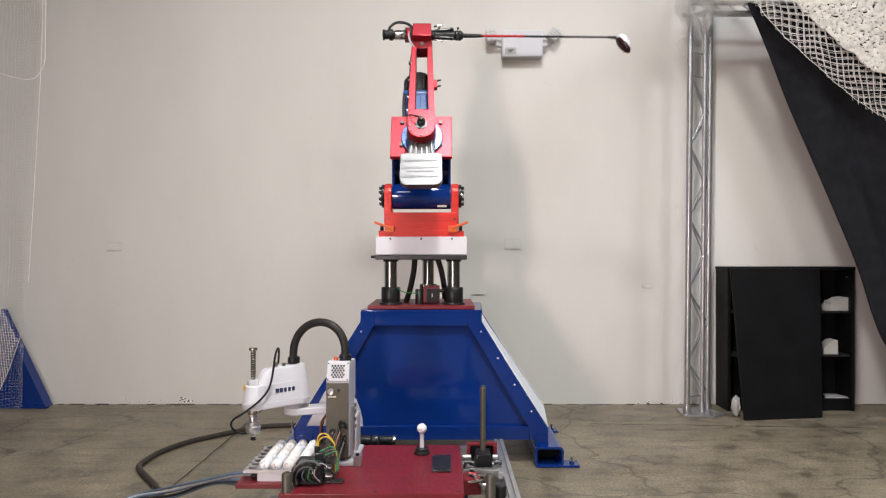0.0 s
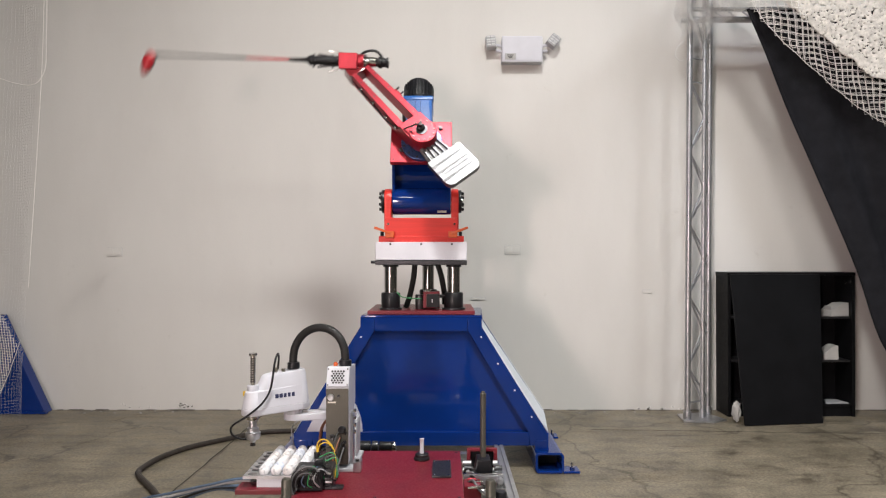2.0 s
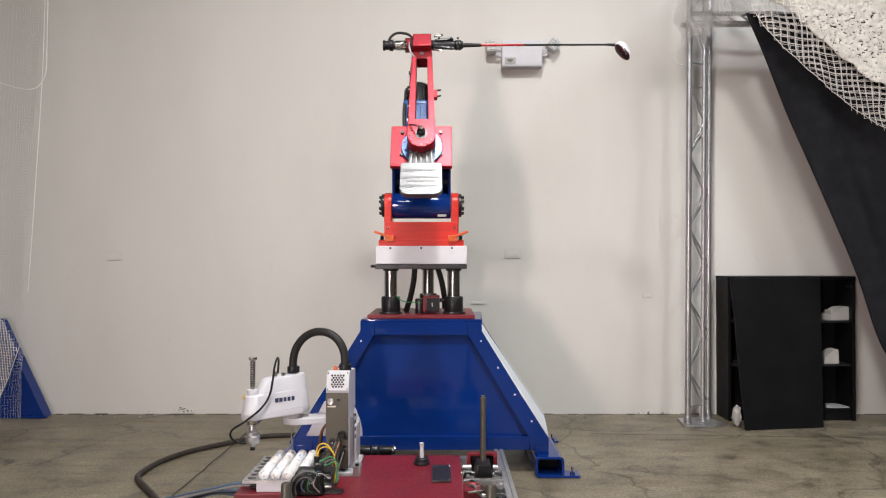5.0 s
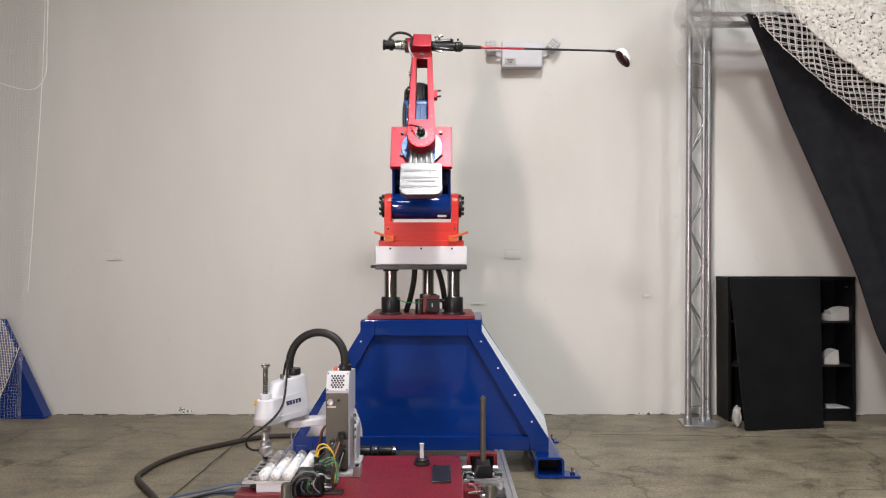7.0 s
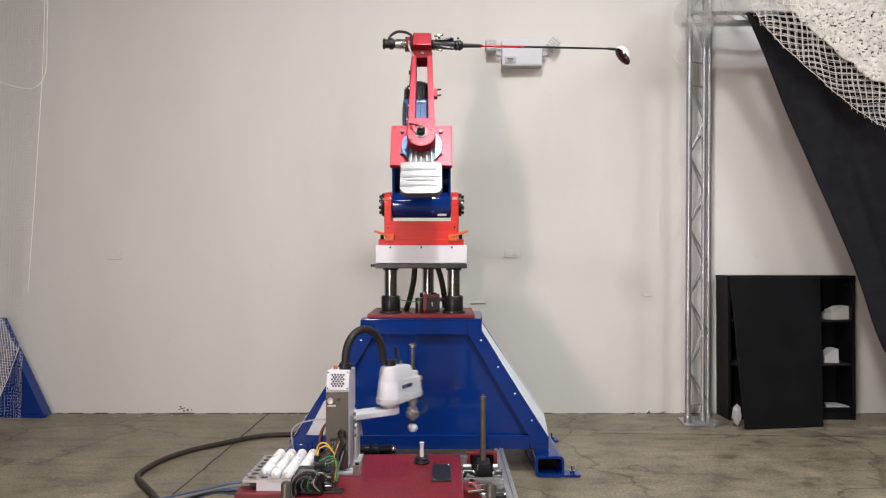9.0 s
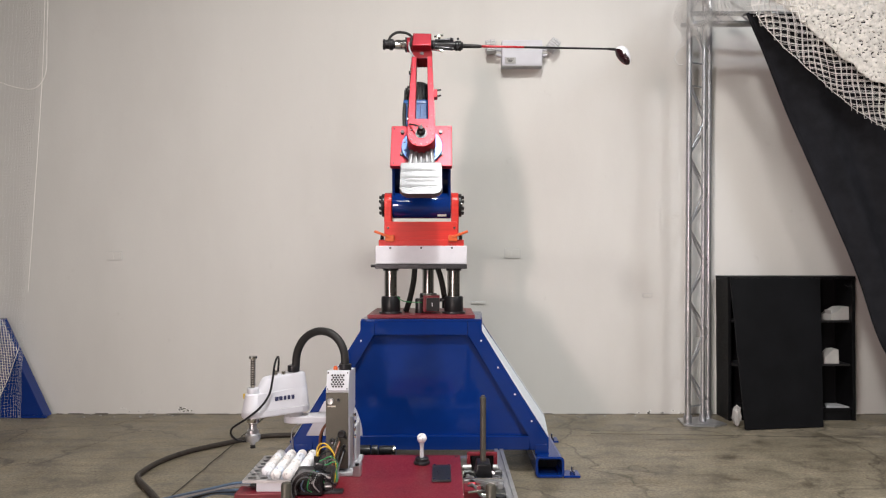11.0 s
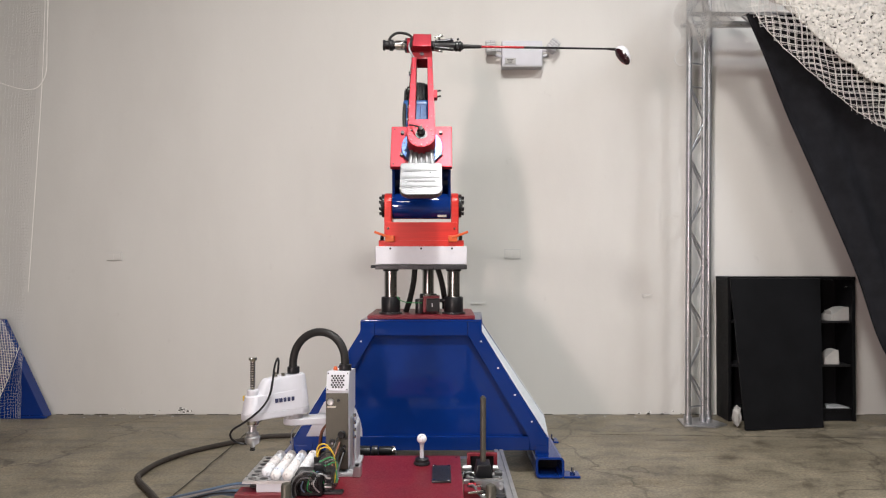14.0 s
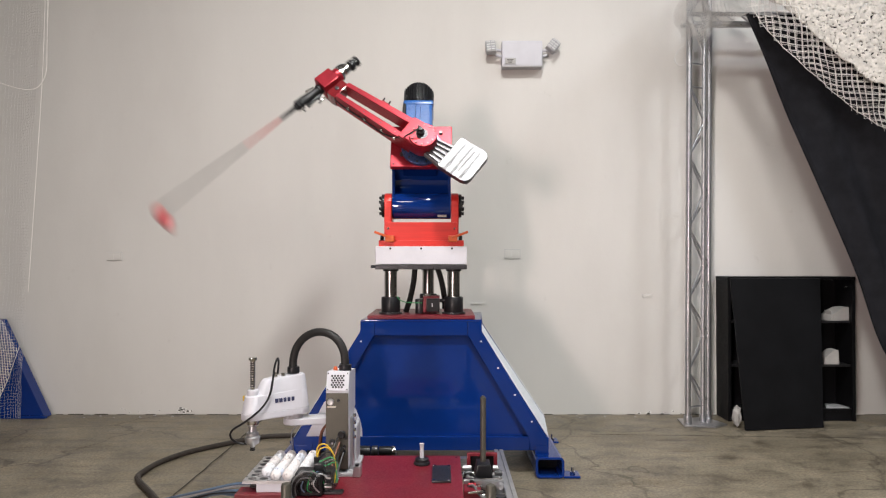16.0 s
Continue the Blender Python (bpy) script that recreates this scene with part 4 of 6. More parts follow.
for i, cx in enumerate(COLS):
    for j, cy in enumerate(ROWS):
        if i == 0:
            continue
        b = golf_ball((cx, cy, BALL_IN_TRAY), "white golf ball lying in the tray", "balls in the tray")
        if i == 1 and j == 0:
            picked = b
PICK = Vector((COLS[1], ROWS[0], BALL_IN_TRAY))
first_ball = golf_ball(BALL_ON_TEE, "white golf ball on the tee, struck away")

# ---- the small pick-and-place robot ----
J1 = Vector((-0.43, 3.075, 0))
L1, L2 = 0.225, 0.19
scara = thing("pick_and_place_robot", "small white four-axis pick-and-place robot on the table", "robot")
CB = TZ
TOWX, TOWW = -0.435, 0.094
tower = part("tower", prism([(2.87, CB + 0.03), (3.025, CB + 0.03), (3.025, 0.53), (3.085, 0.545), (3.085, 0.706), (2.90, 0.722), (2.872, 0.642)], TOWX - TOWW / 2, TOWX + TOWW / 2, "x", 0.003), WHITE_PLASTIC, scara, "white tower with vent and steel panel")
part("rear_panel", box((TOWX, 2.866, (CB + 0.03 + 0.637) / 2), (TOWW - 0.002, 0.008, 0.637 - CB - 0.03), 0.002), PANEL_STEEL, tower, "olive steel connector panel")
vent_m = pose(TOWX, 2.8845, 0.681, 90 - 19.5, 0, 0)
vent = part("vent_plate", box((0, 0, 0.003), (0.092, 0.078, 0.005), 0.002, vent_m), WHITE_PLASTIC, tower)
for j in range(6):
    for i in range(5 if j % 2 else 4):
        part("vent_hole", cyl(((i - (2 if j % 2 else 1.5)) * 0.0118, (j - 2.5) * 0.0092, 0.005), ((i - (2 if j % 2 else 1.5)) * 0.0118, (j - 2.5) * 0.0092, 0.0062), 0.0048, seg=6, m=vent_m), BLACK, tower)
for sx in (-1, 1):
    for sy in (-1, 1):
        part("panel_screw", cyl((sx * 0.04, sy * 0.033, 0.005), (sx * 0.04, sy * 0.033, 0.0075), 0.003, seg=8, m=vent_m), STEEL, tower)
for x, z, r, mat in ((TOWX - 0.026, 0.603, 0.0135, EXTRUSION), (TOWX + 0.005, 0.608, 0.006, DARK_STEEL), (TOWX + 0.02, 0.47, 0.016, BLACK), (TOWX + 0.03, 0.42, 0.007, BLACK), (TOWX + 0.03, 0.40, 0.007, BLACK), (TOWX - 0.02, 0.44, 0.012, DARK_STEEL), (TOWX + 0.036, 0.455, 0.005, BLACK)):
    part("port", lathe([(r, 0), (r, 0.008), (r * 0.8, 0.012), (r * 0.5, 0.012), (0, 0.009)], 16, m=pose(x, 2.862, z, 90, 0, 0)), mat, tower)
part("sticker", box((TOWX - 0.022, 2.8605, 0.582), (0.034, 0.002, 0.006), 0), CREAM, tower, "tiny cream sticker")
base = part("base_block", box((J1.x, 3.085, CB + 0.085), (0.115, 0.13, 0.17), 0.012), GREY_PLASTIC, scara, "grey cast base")
part("base_foot", box((J1.x, 2.99, CB + 0.008), (0.15, 0.27, 0.016), 0.004), GREY_PLASTIC, scara)
part("mount_bracket", box((J1.x + 0.078, 2.88, CB + 0.022), (0.032, 0.06, 0.044), 0.004), EXTRUSION, scara, "bare aluminium bracket")
part("bracket_knob", cyl((J1.x + 0.078, 2.86, CB + 0.044), (J1.x + 0.078, 2.86, CB + 0.052), 0.008, seg=10), BLACK, scara)
part("side_flange", box((TOWX + TOWW / 2 + 0.006, 2.94, CB + 0.12), (0.012, 0.05, 0.22), 0.003), EXTRUSION, tower)
for z in (0.44, 0.47, 0.5, 0.53):
    part("side_clip", box((TOWX + TOWW / 2 + 0.014, 2.945, z), (0.014, 0.02, 0.012), 0.003), STEEL, tower)
guard = [(-0.618, 0.388), (-0.364, 0.388), (-0.366, 0.42), (-0.375, 0.46), (-0.392, 0.505), (-0.42, 0.545), (-0.46, 0.568), (-0.505, 0.568), (-0.538, 0.54)]
part("guard_plate", prism(guard, 3.15, 3.158, "y", 0.001), WHITE_PLASTIC, scara, "white rounded guard plate")
part("beacon", lathe([(0.009, 0), (0.009, 0.012), (0.005, 0.018), (0, 0.018)], 12, m=pose(TOWX - 0.02, 2.95, 0.716)), ORANGE, scara, "orange status lamp")
part("tower_duct_seat", cyl((TOWX + 0.022, 2.945, 0.716), (TOWX + 0.022, 2.945, 0.744), 0.026, bevel=0.003), BLACK, scara)

# inner arm, turning about the base
A1Z = 0.466
inner = part("inner_arm", prism([(-0.05 * math.sin(a), 0.05 * math.cos(a)) for a in np.linspace(0, math.pi, 9)] + [(L1 + 0.042 * math.sin(a), -0.042 * math.cos(a)) for a in np.linspace(0, math.pi, 9)], 0.010, 0.038, "z", 0.006), WHITE_PLASTIC, scara, "white inner arm")
part("joint_cover", cyl((0, 0, 0.034), (0, 0, 0.05), 0.042, bevel=0.004), WHITE_PLASTIC, inner)
part("elbow_cap", cyl((L1, 0, 0.034), (L1, 0, 0.06), 0.04, bevel=0.003), GREY_PLASTIC, inner)

# outer arm housing, elbow at the origin, tool along +x


def loft(sections):
    """A shell over outlines of equal count, one above another."""
    bm = bmesh.new()
    rings = [[bm.verts.new(v) for v in s] for s in sections]
    n = len(rings[0])
    for p, q in zip(rings, rings[1:]):
        for k in range(n):
            bm.faces.new((p[k], p[(k + 1) % n], q[(k + 1) % n], q[k]))
    bm.faces.new(rings[0][::-1])
    bm.faces.new(rings[-1])
    return bm


def stadium(x0, x1, w0, w1, z0, z1):
    """A long rounded outline from x0 to x1, its height running from z0 to z1."""
    out = []
    for k in range(11):
        a = math.pi / 2 + math.pi * k / 10
        out.append((x0 + w0 * math.cos(a), w0 * math.sin(a), z0))
    for k in range(11):
        a = -math.pi / 2 + math.pi * k / 10
        out.append((x1 + w1 * math.cos(a), w1 * math.sin(a), z1))
    return out


outer = part("outer_arm", loft([stadium(-0.012, L2, 0.056, 0.044, 0.0, 0.0), stadium(-0.012, L2, 0.059, 0.047, 0.005, 0.005), stadium(-0.012, L2, 0.0585, 0.0465, 0.027, 0.027),
                                stadium(-0.012, L2, 0.056, 0.044, 0.0285, 0.0285), stadium(-0.012, L2 - 0.004, 0.0475, 0.036, 0.106, 0.094), stadium(-0.011, L2 - 0.006, 0.0455, 0.032, 0.110, 0.099)]), WHITE_PLASTIC, scara, "white outer arm housing")
part("housing_hump", loft([stadium(-0.012, 0.150, 0.0478, 0.036, 0.104, 0.085), stadium(-0.011, 0.118, 0.0405, 0.031, 0.160, 0.150), stadium(-0.010, 0.113, 0.037, 0.027, 0.167, 0.158), stadium(-0.008, 0.106, 0.031, 0.021, 0.170, 0.161)]), WHITE_PLASTIC, outer)
part("seam", loft([stadium(-0.012, L2, 0.0572, 0.0452, 0.0268, 0.0268), stadium(-0.012, L2, 0.0572, 0.0452, 0.0292, 0.0292)]), GREY_PLASTIC, outer)
part("spindle_boss", cyl((L2, 0, 0.09), (L2, 0, 0.122), 0.024, bevel=0.004), WHITE_PLASTIC, outer)
part("spindle_nut", cyl((L2, 0, -0.022), (L2, 0, 0.002), 0.024, bevel=0.003), STEEL, outer)
part("duct_seat", cyl((0, 0, 0.17), (0, 0, 0.198), 0.026, bevel=0.003), BLACK, outer)
part("cable_gland", cyl((0.085, 0.0, 0.15), (0.085, 0, 0.184), 0.008, seg=10), STEEL, outer)
part("cable_gland", cyl((0.055, 0.012, 0.16), (0.055, 0.012, 0.178), 0.009, seg=10), STEEL, outer)
for s in (-1, 1):
    for i, w in enumerate((0.011, 0.010, 0.010, 0.013, 0.013)):
        part("logo_block", box((0.030 + 0.0185 * i, s * (0.0497 - 0.0011 * i), 0.071), (w * 1.1, 0.005, 0.017), 0.001), INK, outer)
part("warning_sticker", box((L2 + 0.022, -0.031, 0.085), (0.014, 0.003, 0.02), 0, pose(0, 0, 0)), YELLOW, outer, "yellow warning sticker")
part("tool_hose", hose([(0.075, 0, 0.176), (0.078, 0.012, 0.225), (0.095, 0.035, 0.246), (0.118, 0.052, 0.215), (0.14, 0.058, 0.11), (L2 - 0.01, 0.062, 0.055), (L2 + 0.045, 0.035, 0.005), (L2 + 0.085, -0.01, -0.035), (L2 + 0.082, -0.025, -0.07), (L2 + 0.05, -0.02, -0.095), (L2 + 0.015, -0.005, -0.10)], 0.0045, 8, 8), BLACK, outer, "thin black air hose")

# spindle with gripper: its foot at the origin
spindle = part("spindle", cyl((0, 0, 0.045), (0, 0, 0.364), 0.0095, seg=16), STEEL, scara, "steel ball-screw spindle")
scr = bmesh.new()
for i in range(11):
    cyl((0, 0, 0.250 + i * 0.0095), (0, 0, 0.2545 + i * 0.0095), 0.0108, seg=14, bm=scr)
part("screw_thread", scr, DARK_STEEL, spindle)
part("stop_collar", cyl((0, 0, 0.358), (0, 0, 0.370), 0.017, bevel=0.002), STEEL, spindle)
part("gripper_body", lathe([(0, 0.0), (0.010, 0.0), (0.013, 0.010), (0.026, 0.014), (0.031, 0.022), (0.031, 0.042), (0.024, 0.047), (0.024, 0.060), (0.016, 0.066), (0.014, 0.085), (0.022, 0.088), (0.022, 0.1), (0.011, 0.102)], 18), EXTRUSION, spindle, "steel gripper")
part("suction_cup", lathe([(0.011, -0.014), (0.012, -0.01), (0.008, -0.006), (0.011, -0.003), (0.008, 0.002), (0.0, 0.002)], 14), RUBBER, spindle, "black suction cup")

# arched cable duct from tower to elbow, in rigid arcs


def duct_mesh(span, rise):
    """A ribbed arch that starts at the origin and ends span along x."""
    pts = [(span / 2 * (1 - math.cos(a)), 0, rise * math.sin(a) ** 0.85 - 0.020 * (1 - math.cos(a)) / 2) for a in np.linspace(0, math.pi, 13)]
    return hose(pts, 0.0168, 6, 14, ribs=0.05)


duct = part("cable_duct", duct_mesh(0.25, 0.147), RUBBER, scara, "black corrugated cable duct arch")

# connector, wires and little boxes in front of the tower
ctrl = thing("valve_box", "black valve box with tangled wires beside the tower", "control box")
part("box_body", box((-0.505, 2.665, TZ + 0.045), (0.105, 0.09, 0.085), 0.006), BLACK, ctrl)
part("box_top", box((-0.475, 2.685, TZ + 0.095), (0.035, 0.04, 0.03), 0.004), DARK_STEEL, ctrl)
part("label", box((-0.495, 2.617, TZ + 0.062), (0.012, 0.004, 0.03), 0), PAPER, ctrl)
part("side_block", box((-0.435, 2.70, TZ + 0.04), (0.035, 0.10, 0.075), 0.004), DARK_STEEL, ctrl)
part("rail", box((-0.46, 2.66, TZ + 0.006), (0.16, 0.035, 0.01), 0.002), DARK_STEEL, ctrl)
for k in range(7):
    z = TZ + 0.02 + 0.011 * k
    part("valve", box((-0.437 + 0.003 * (k % 2), 2.645, z), (0.026, 0.02, 0.008), 0.002), (BLACK, EXTRUSION, DARK_STEEL)[k % 3], ctrl)
for k in range(9):
    a = 0.7 * k
    part("tangle_wire", hose([(-0.56 + 0.014 * k, 2.625, TZ + 0.012), (-0.565 + 0.012 * k, 2.60 + 0.006 * math.sin(a), TZ + 0.05 + 0.012 * math.cos(a)), (-0.535 + 0.01 * k, 2.61, TZ + 0.092 + 0.01 * math.sin(2 * a)), (-0.49 + 0.008 * k, 2.64, TZ + 0.085 - 0.02 * (k % 3)), (-0.45 + 0.005 * k, 2.66, TZ + 0.03)], 0.0026, 5, 6), (BLACK, WIRE_GREY, BLACK, BLUE_CABLE, BLACK, GREEN, BLACK, GREY_PLASTIC, BLACK)[k], ctrl, "tangled wire")
for k in range(5):
    r = 0.035 + 0.009 * k
    pts = [(-0.515 + 0.004 * k - r * math.cos(a) * 0.9, 2.60 - 0.004 * k, TZ + 0.035 + r * math.sin(a)) for a in np.linspace(-0.5, 2.3, 7)]
    part("loop_wire", hose(pts, 0.0032, 5, 6), (RUBBER, WIRE_GREY, RUBBER, BLACK, WIRE_GREY)[k], ctrl, "looped wire")
for k, (mat, dx, dz) in enumerate(((YELLOW, 0.0, 0.0), (YELLOW, 0.006, -0.012), (GREEN, 0.02, -0.05), (WIRE_GREY, 0.025, -0.06), (BLACK, 0.015, -0.03), (GREEN, 0.03, -0.07))):
    pts = [(-0.487 + dx * 0.4, 2.69, TZ + 0.11), (-0.484 + dx, 2.695, TZ + 0.165 + dz), (-0.455 + dx, 2.70, TZ + 0.175 + dz), (-0.425 + dx * 0.6, 2.70, TZ + 0.14 + dz * 0.6), (-0.412, 2.70, TZ + 0.08), (-0.42 + dx * 0.4, 2.69, TZ + 0.03)]
    part("wire", hose(pts, 0.0027, 6, 6), mat, ctrl, "bundled wire")
part("plug", cyl((-0.487, 2.69, TZ + 0.095), (-0.487, 2.69, TZ + 0.13), 0.01, bevel=0.002), BLACK, ctrl)
for k in range(4):
    part("tower_wire", hose([(-0.43 + 0.008 * k, 2.85, 0.46 - 0.02 * k), (-0.44 + 0.006 * k, 2.81, 0.43 - 0.03 * k), (-0.455 + 0.012 * k, 2.78, 0.37 - 0.02 * k), (-0.44 + 0.01 * k, 2.74, TZ + 0.03)], 0.0035, 6, 6), (BLACK, BROWN, BLACK, WIRE_GREY)[k], ctrl)
for k, (mat, dy) in enumerate(((BROWN, 0), (BLACK, 0.03), (GREY_PLASTIC, 0.06))):
    part("rear_hose", hose([(-0.49, 3.06 + dy, 0.47), (-0.515 - 0.05 * k * (k > 1), 3.07 + dy, 0.455), (-0.54 - 0.07 * k * (k > 1), 3.08 + dy, 0.41), (-0.55 - 0.06 * k * (k > 1), 3.09 + dy, TZ + 0.0)], 0.006 if k < 2 else 0.003, 7, 8), mat, ctrl, "brown hose" if k < 2 else "pale hose")

# ---- linear stage under and beside the table ----
stage = thing("linear_stage", "aluminium slide frame with a dark steel upright rod", "linear stage")
SZ = 0.262


def extrusion(a, b, w, name="rail"):
    """A slotted profile."""
    a, b = Vector(a), Vector(b)
    q = Matrix.Translation((a + b) / 2) @ (b - a).to_track_quat("Z", "Y").to_matrix().to_4x4()
    n = (b - a).length
    o = []
    h, g, d = w / 2, w * 0.11, w * 0.2
    for sx, sy in ((1, 1), (-1, 1), (-1, -1), (1, -1)):
        pts = [(h - d, g), (h, g), (h, h), (g, h), (g, h - d)]
        if sx * sy < 0:
            pts = pts[::-1]
        o += [(sx * p, sy * r) for p, r in pts]
    return prism(o, -n / 2, n / 2, "z", 0.0, m=q)


part("side_rail", extrusion((0.272, 2.35, 0.235), (0.272, 3.42, 0.235), 0.042), EXTRUSION, stage)
part("inner_rail", extrusion((0.238, 2.35, 0.22), (0.238, 3.42, 0.22), 0.03), EXTRUSION, stage)
part("cross_rail", extrusion((0.09, 3.06, 0.222), (0.25, 3.06, 0.222), 0.03), EXTRUSION, stage)
part("cross_rail", extrusion((0.085, 2.885, 0.262), (0.25, 2.885, 0.262), 0.026), EXTRUSION, stage)
part("cross_rail", extrusion((-0.6, 3.32, 0.225), (0.25, 3.32, 0.225), 0.04), EXTRUSION, stage)
for x, y in ((0.262, 2.45), (0.262, 3.36), (-0.58, 3.32)):
    part("leg", extrusion((x, y, 0), (x, y, 0.212), 0.04), EXTRUSION, stage)
for z, y in ((0.23, 3.12), (0.205, 2.96), (0.24, 2.80)):
    part("guide_rod", cyl((0.08, y, z), (0.25, y, z), 0.008, seg=14), STEEL, stage)
part("slide_block", prism([(-0.038, 0.215), (0.038, 0.215), (0.038, 0.262), (0.028, 0.312), (-0.028, 0.312), (-0.038, 0.262)], 2.97, 3.07, "y", 0.005, m=Matrix.Translation((0.174, 0, 0))), BLACK, stage, "black slide block")
part("slide_foot", box((0.172, 2.955, 0.235), (0.1, 0.05, 0.03), 0.004), BLACK, stage)
for z in (0.262, 0.292):
    part("bushing", cyl((0.084, 3.0, z), (0.122, 3.0, z), 0.011, bevel=0.002), EXTRUSION, stage, "bright steel bushing")
    part("bushing", cyl((0.214, 3.0, z), (0.236, 3.0, z), 0.011, bevel=0.002), EXTRUSION, stage)
part("chrome_bar", box((0.165, 2.90, 0.273), (0.165, 0.012, 0.010), 0.003), STEEL, stage, "polished chrome bar")
part("chrome_bar", box((0.165, 2.935, 0.258), (0.165, 0.010, 0.008), 0.003), STEEL, stage)
for s in (-1, 1):
    part("knurl", cyl((0.172 + s * 0.048, 2.99, 0.272), (0.172 + s * 0.082, 2.99, 0.272), 0.012, bevel=0.002), DARK_STEEL, stage)
    part("bearing", cyl((0.172 + s * 0.055, 3.1, 0.235), (0.172 + s * 0.085, 3.1, 0.235), 0.02, bevel=0.003), STEEL, stage)
part("red_carriage", box((0.174, 3.115, 0.318), (0.136, 0.02, 0.014), 0.003), TABLE_RED, stage, "dark red carriage frame")
for s in (-1, 1):
    part("carriage_post", box((0.174 + s * 0.06, 3.115, 0.268), (0.016, 0.02, 0.09), 0.003), TABLE_RED, stage)
part("carriage_web", box((0.174, 3.128, 0.272), (0.11, 0.006, 0.09), 0.002), BLACK, stage)
part("red_carriage", box((0.118, 2.825, 0.236), (0.07, 0.09, 0.06), 0.003), TABLE_RED, stage)
# A small red cylinder stands in for the pink highlight on the carriage.
part("pink_highlight", cyl((0.10, 2.84, 0.272), (0.135, 2.84, 0.272), 0.007, bevel=0.002), RED, stage)
for y in (2.60, 2.66):
    part("chrome_clip", cyl((0.10, y + 0.17, 0.262), (0.16, y + 0.17, 0.268), 0.005, seg=10), STEEL, stage)
for x, y, z, r in ((0.10, 3.02, 0.285, 0.011), (0.105, 2.95, 0.27, 0.009), (0.235, 2.86, 0.262, 0.014), (0.232, 2.74, 0.25, 0.016)):
    part("chrome_knob", lathe([(r, 0), (r, 0.018), (r * 0.7, 0.024), (0, 0.024)], 14, m=pose(x, y, z, 90, 0, 0)), EXTRUSION, stage, "chrome knob")
for k in range(4):
    part("stage_cable", hose([(0.09, 2.99 - 0.05 * k, 0.25), (0.12, 2.97 - 0.05 * k, 0.275), (0.15, 2.95 - 0.06 * k, 0.25), (0.2, 2.93 - 0.06 * k, 0.235)], 0.006, 6, 6), (BLACK, EXTRUSION, BLACK, WIRE_GREY)[k], stage)
part("black_knob", lathe([(0.022, 0), (0.024, 0.006), (0.024, 0.04), (0.02, 0.046), (0, 0.046)], 16, m=pose(0.215, 2.62, 0.255)), BLACK, stage, "black clamping knob")
rod = part("upright_rod", lathe([(0.0125, 0), (0.0125, 0.28), (0.0135, 0.281), (0.0135, 0.29), (0.008, 0.294), (0.008, 0.299), (0, 0.3)], 18, m=pose(0.174, 3.03, 0.295)), PANEL_STEEL, stage, "dull bronze-grey upright rod")
pm = part("slide_motor", cyl((-0.30, 3.28, 0.288), (-0.24, 3.28, 0.288), 0.021, bevel=0.003), BLACK, stage, "black slide motor")
part("motor_ring", cyl((-0.335, 3.28, 0.288), (-0.305, 3.28, 0.288), 0.024, bevel=0.003), DARK_STEEL, stage)
part("motor_end", cyl((-0.238, 3.28, 0.288), (-0.222, 3.28, 0.288), 0.024, bevel=0.003), STEEL, stage)
part("motor_body", cyl((-0.42, 3.28, 0.285), (-0.34, 3.28, 0.285), 0.026, bevel=0.003), BLACK, stage)
part("motor_mount", box((-0.30, 3.30, 0.255), (0.16, 0.04, 0.03), 0.003), DARK_STEEL, stage)

# cables on the floor
cab = [(-0.976, 4.639, 0.016), (-1.198, 4.595, 0.016), (-1.381, 4.426, 0.016), (-1.550, 4.231, 0.016), (-1.636, 4.019, 0.016), (-1.651, 3.807, 0.016), (-1.618, 3.709, 0.016), (-1.504, 3.554, 0.016), (-1.408, 3.419, 0.016), (-1.354, 3.301, 0.016), (-1.36, 2.9, 0.016), (-1.5, 2.3, 0.016)]
solo("power_cable", hose(cab, 0.0155, 8, 10), CABLE_BROWN, "thick brown-black power cable lying on the floor", "cable")
for k in range(5):
    o = 0.03 * k
    e = 0.012 * math.sin(2.3 * k)
    pts = [(-0.70, 2.84, 0.262), (-0.8052, 2.8 + e, 0.29 - 0.012 * k), (-0.9753, 2.9 + o * 0.5, 0.2312 - 0.01 * k), (-1.2257, 3.15 - e, 0.1127 - 0.012 * k), (-1.4402, 3.32 - o, 0.024), (-1.5286, 3.25 - o, 0.008), (-1.75, 3.0 - o * 1.5, 0.008)]
    solo("thin_cable", hose(pts, 0.006, 7, 6), (BLUE_CABLE, GREY_PLASTIC, BLUE_CABLE, RUBBER, BLUE_CABLE)[k], "thin blue-grey cable trailing from the table to the floor", "cable", "cables from the table")


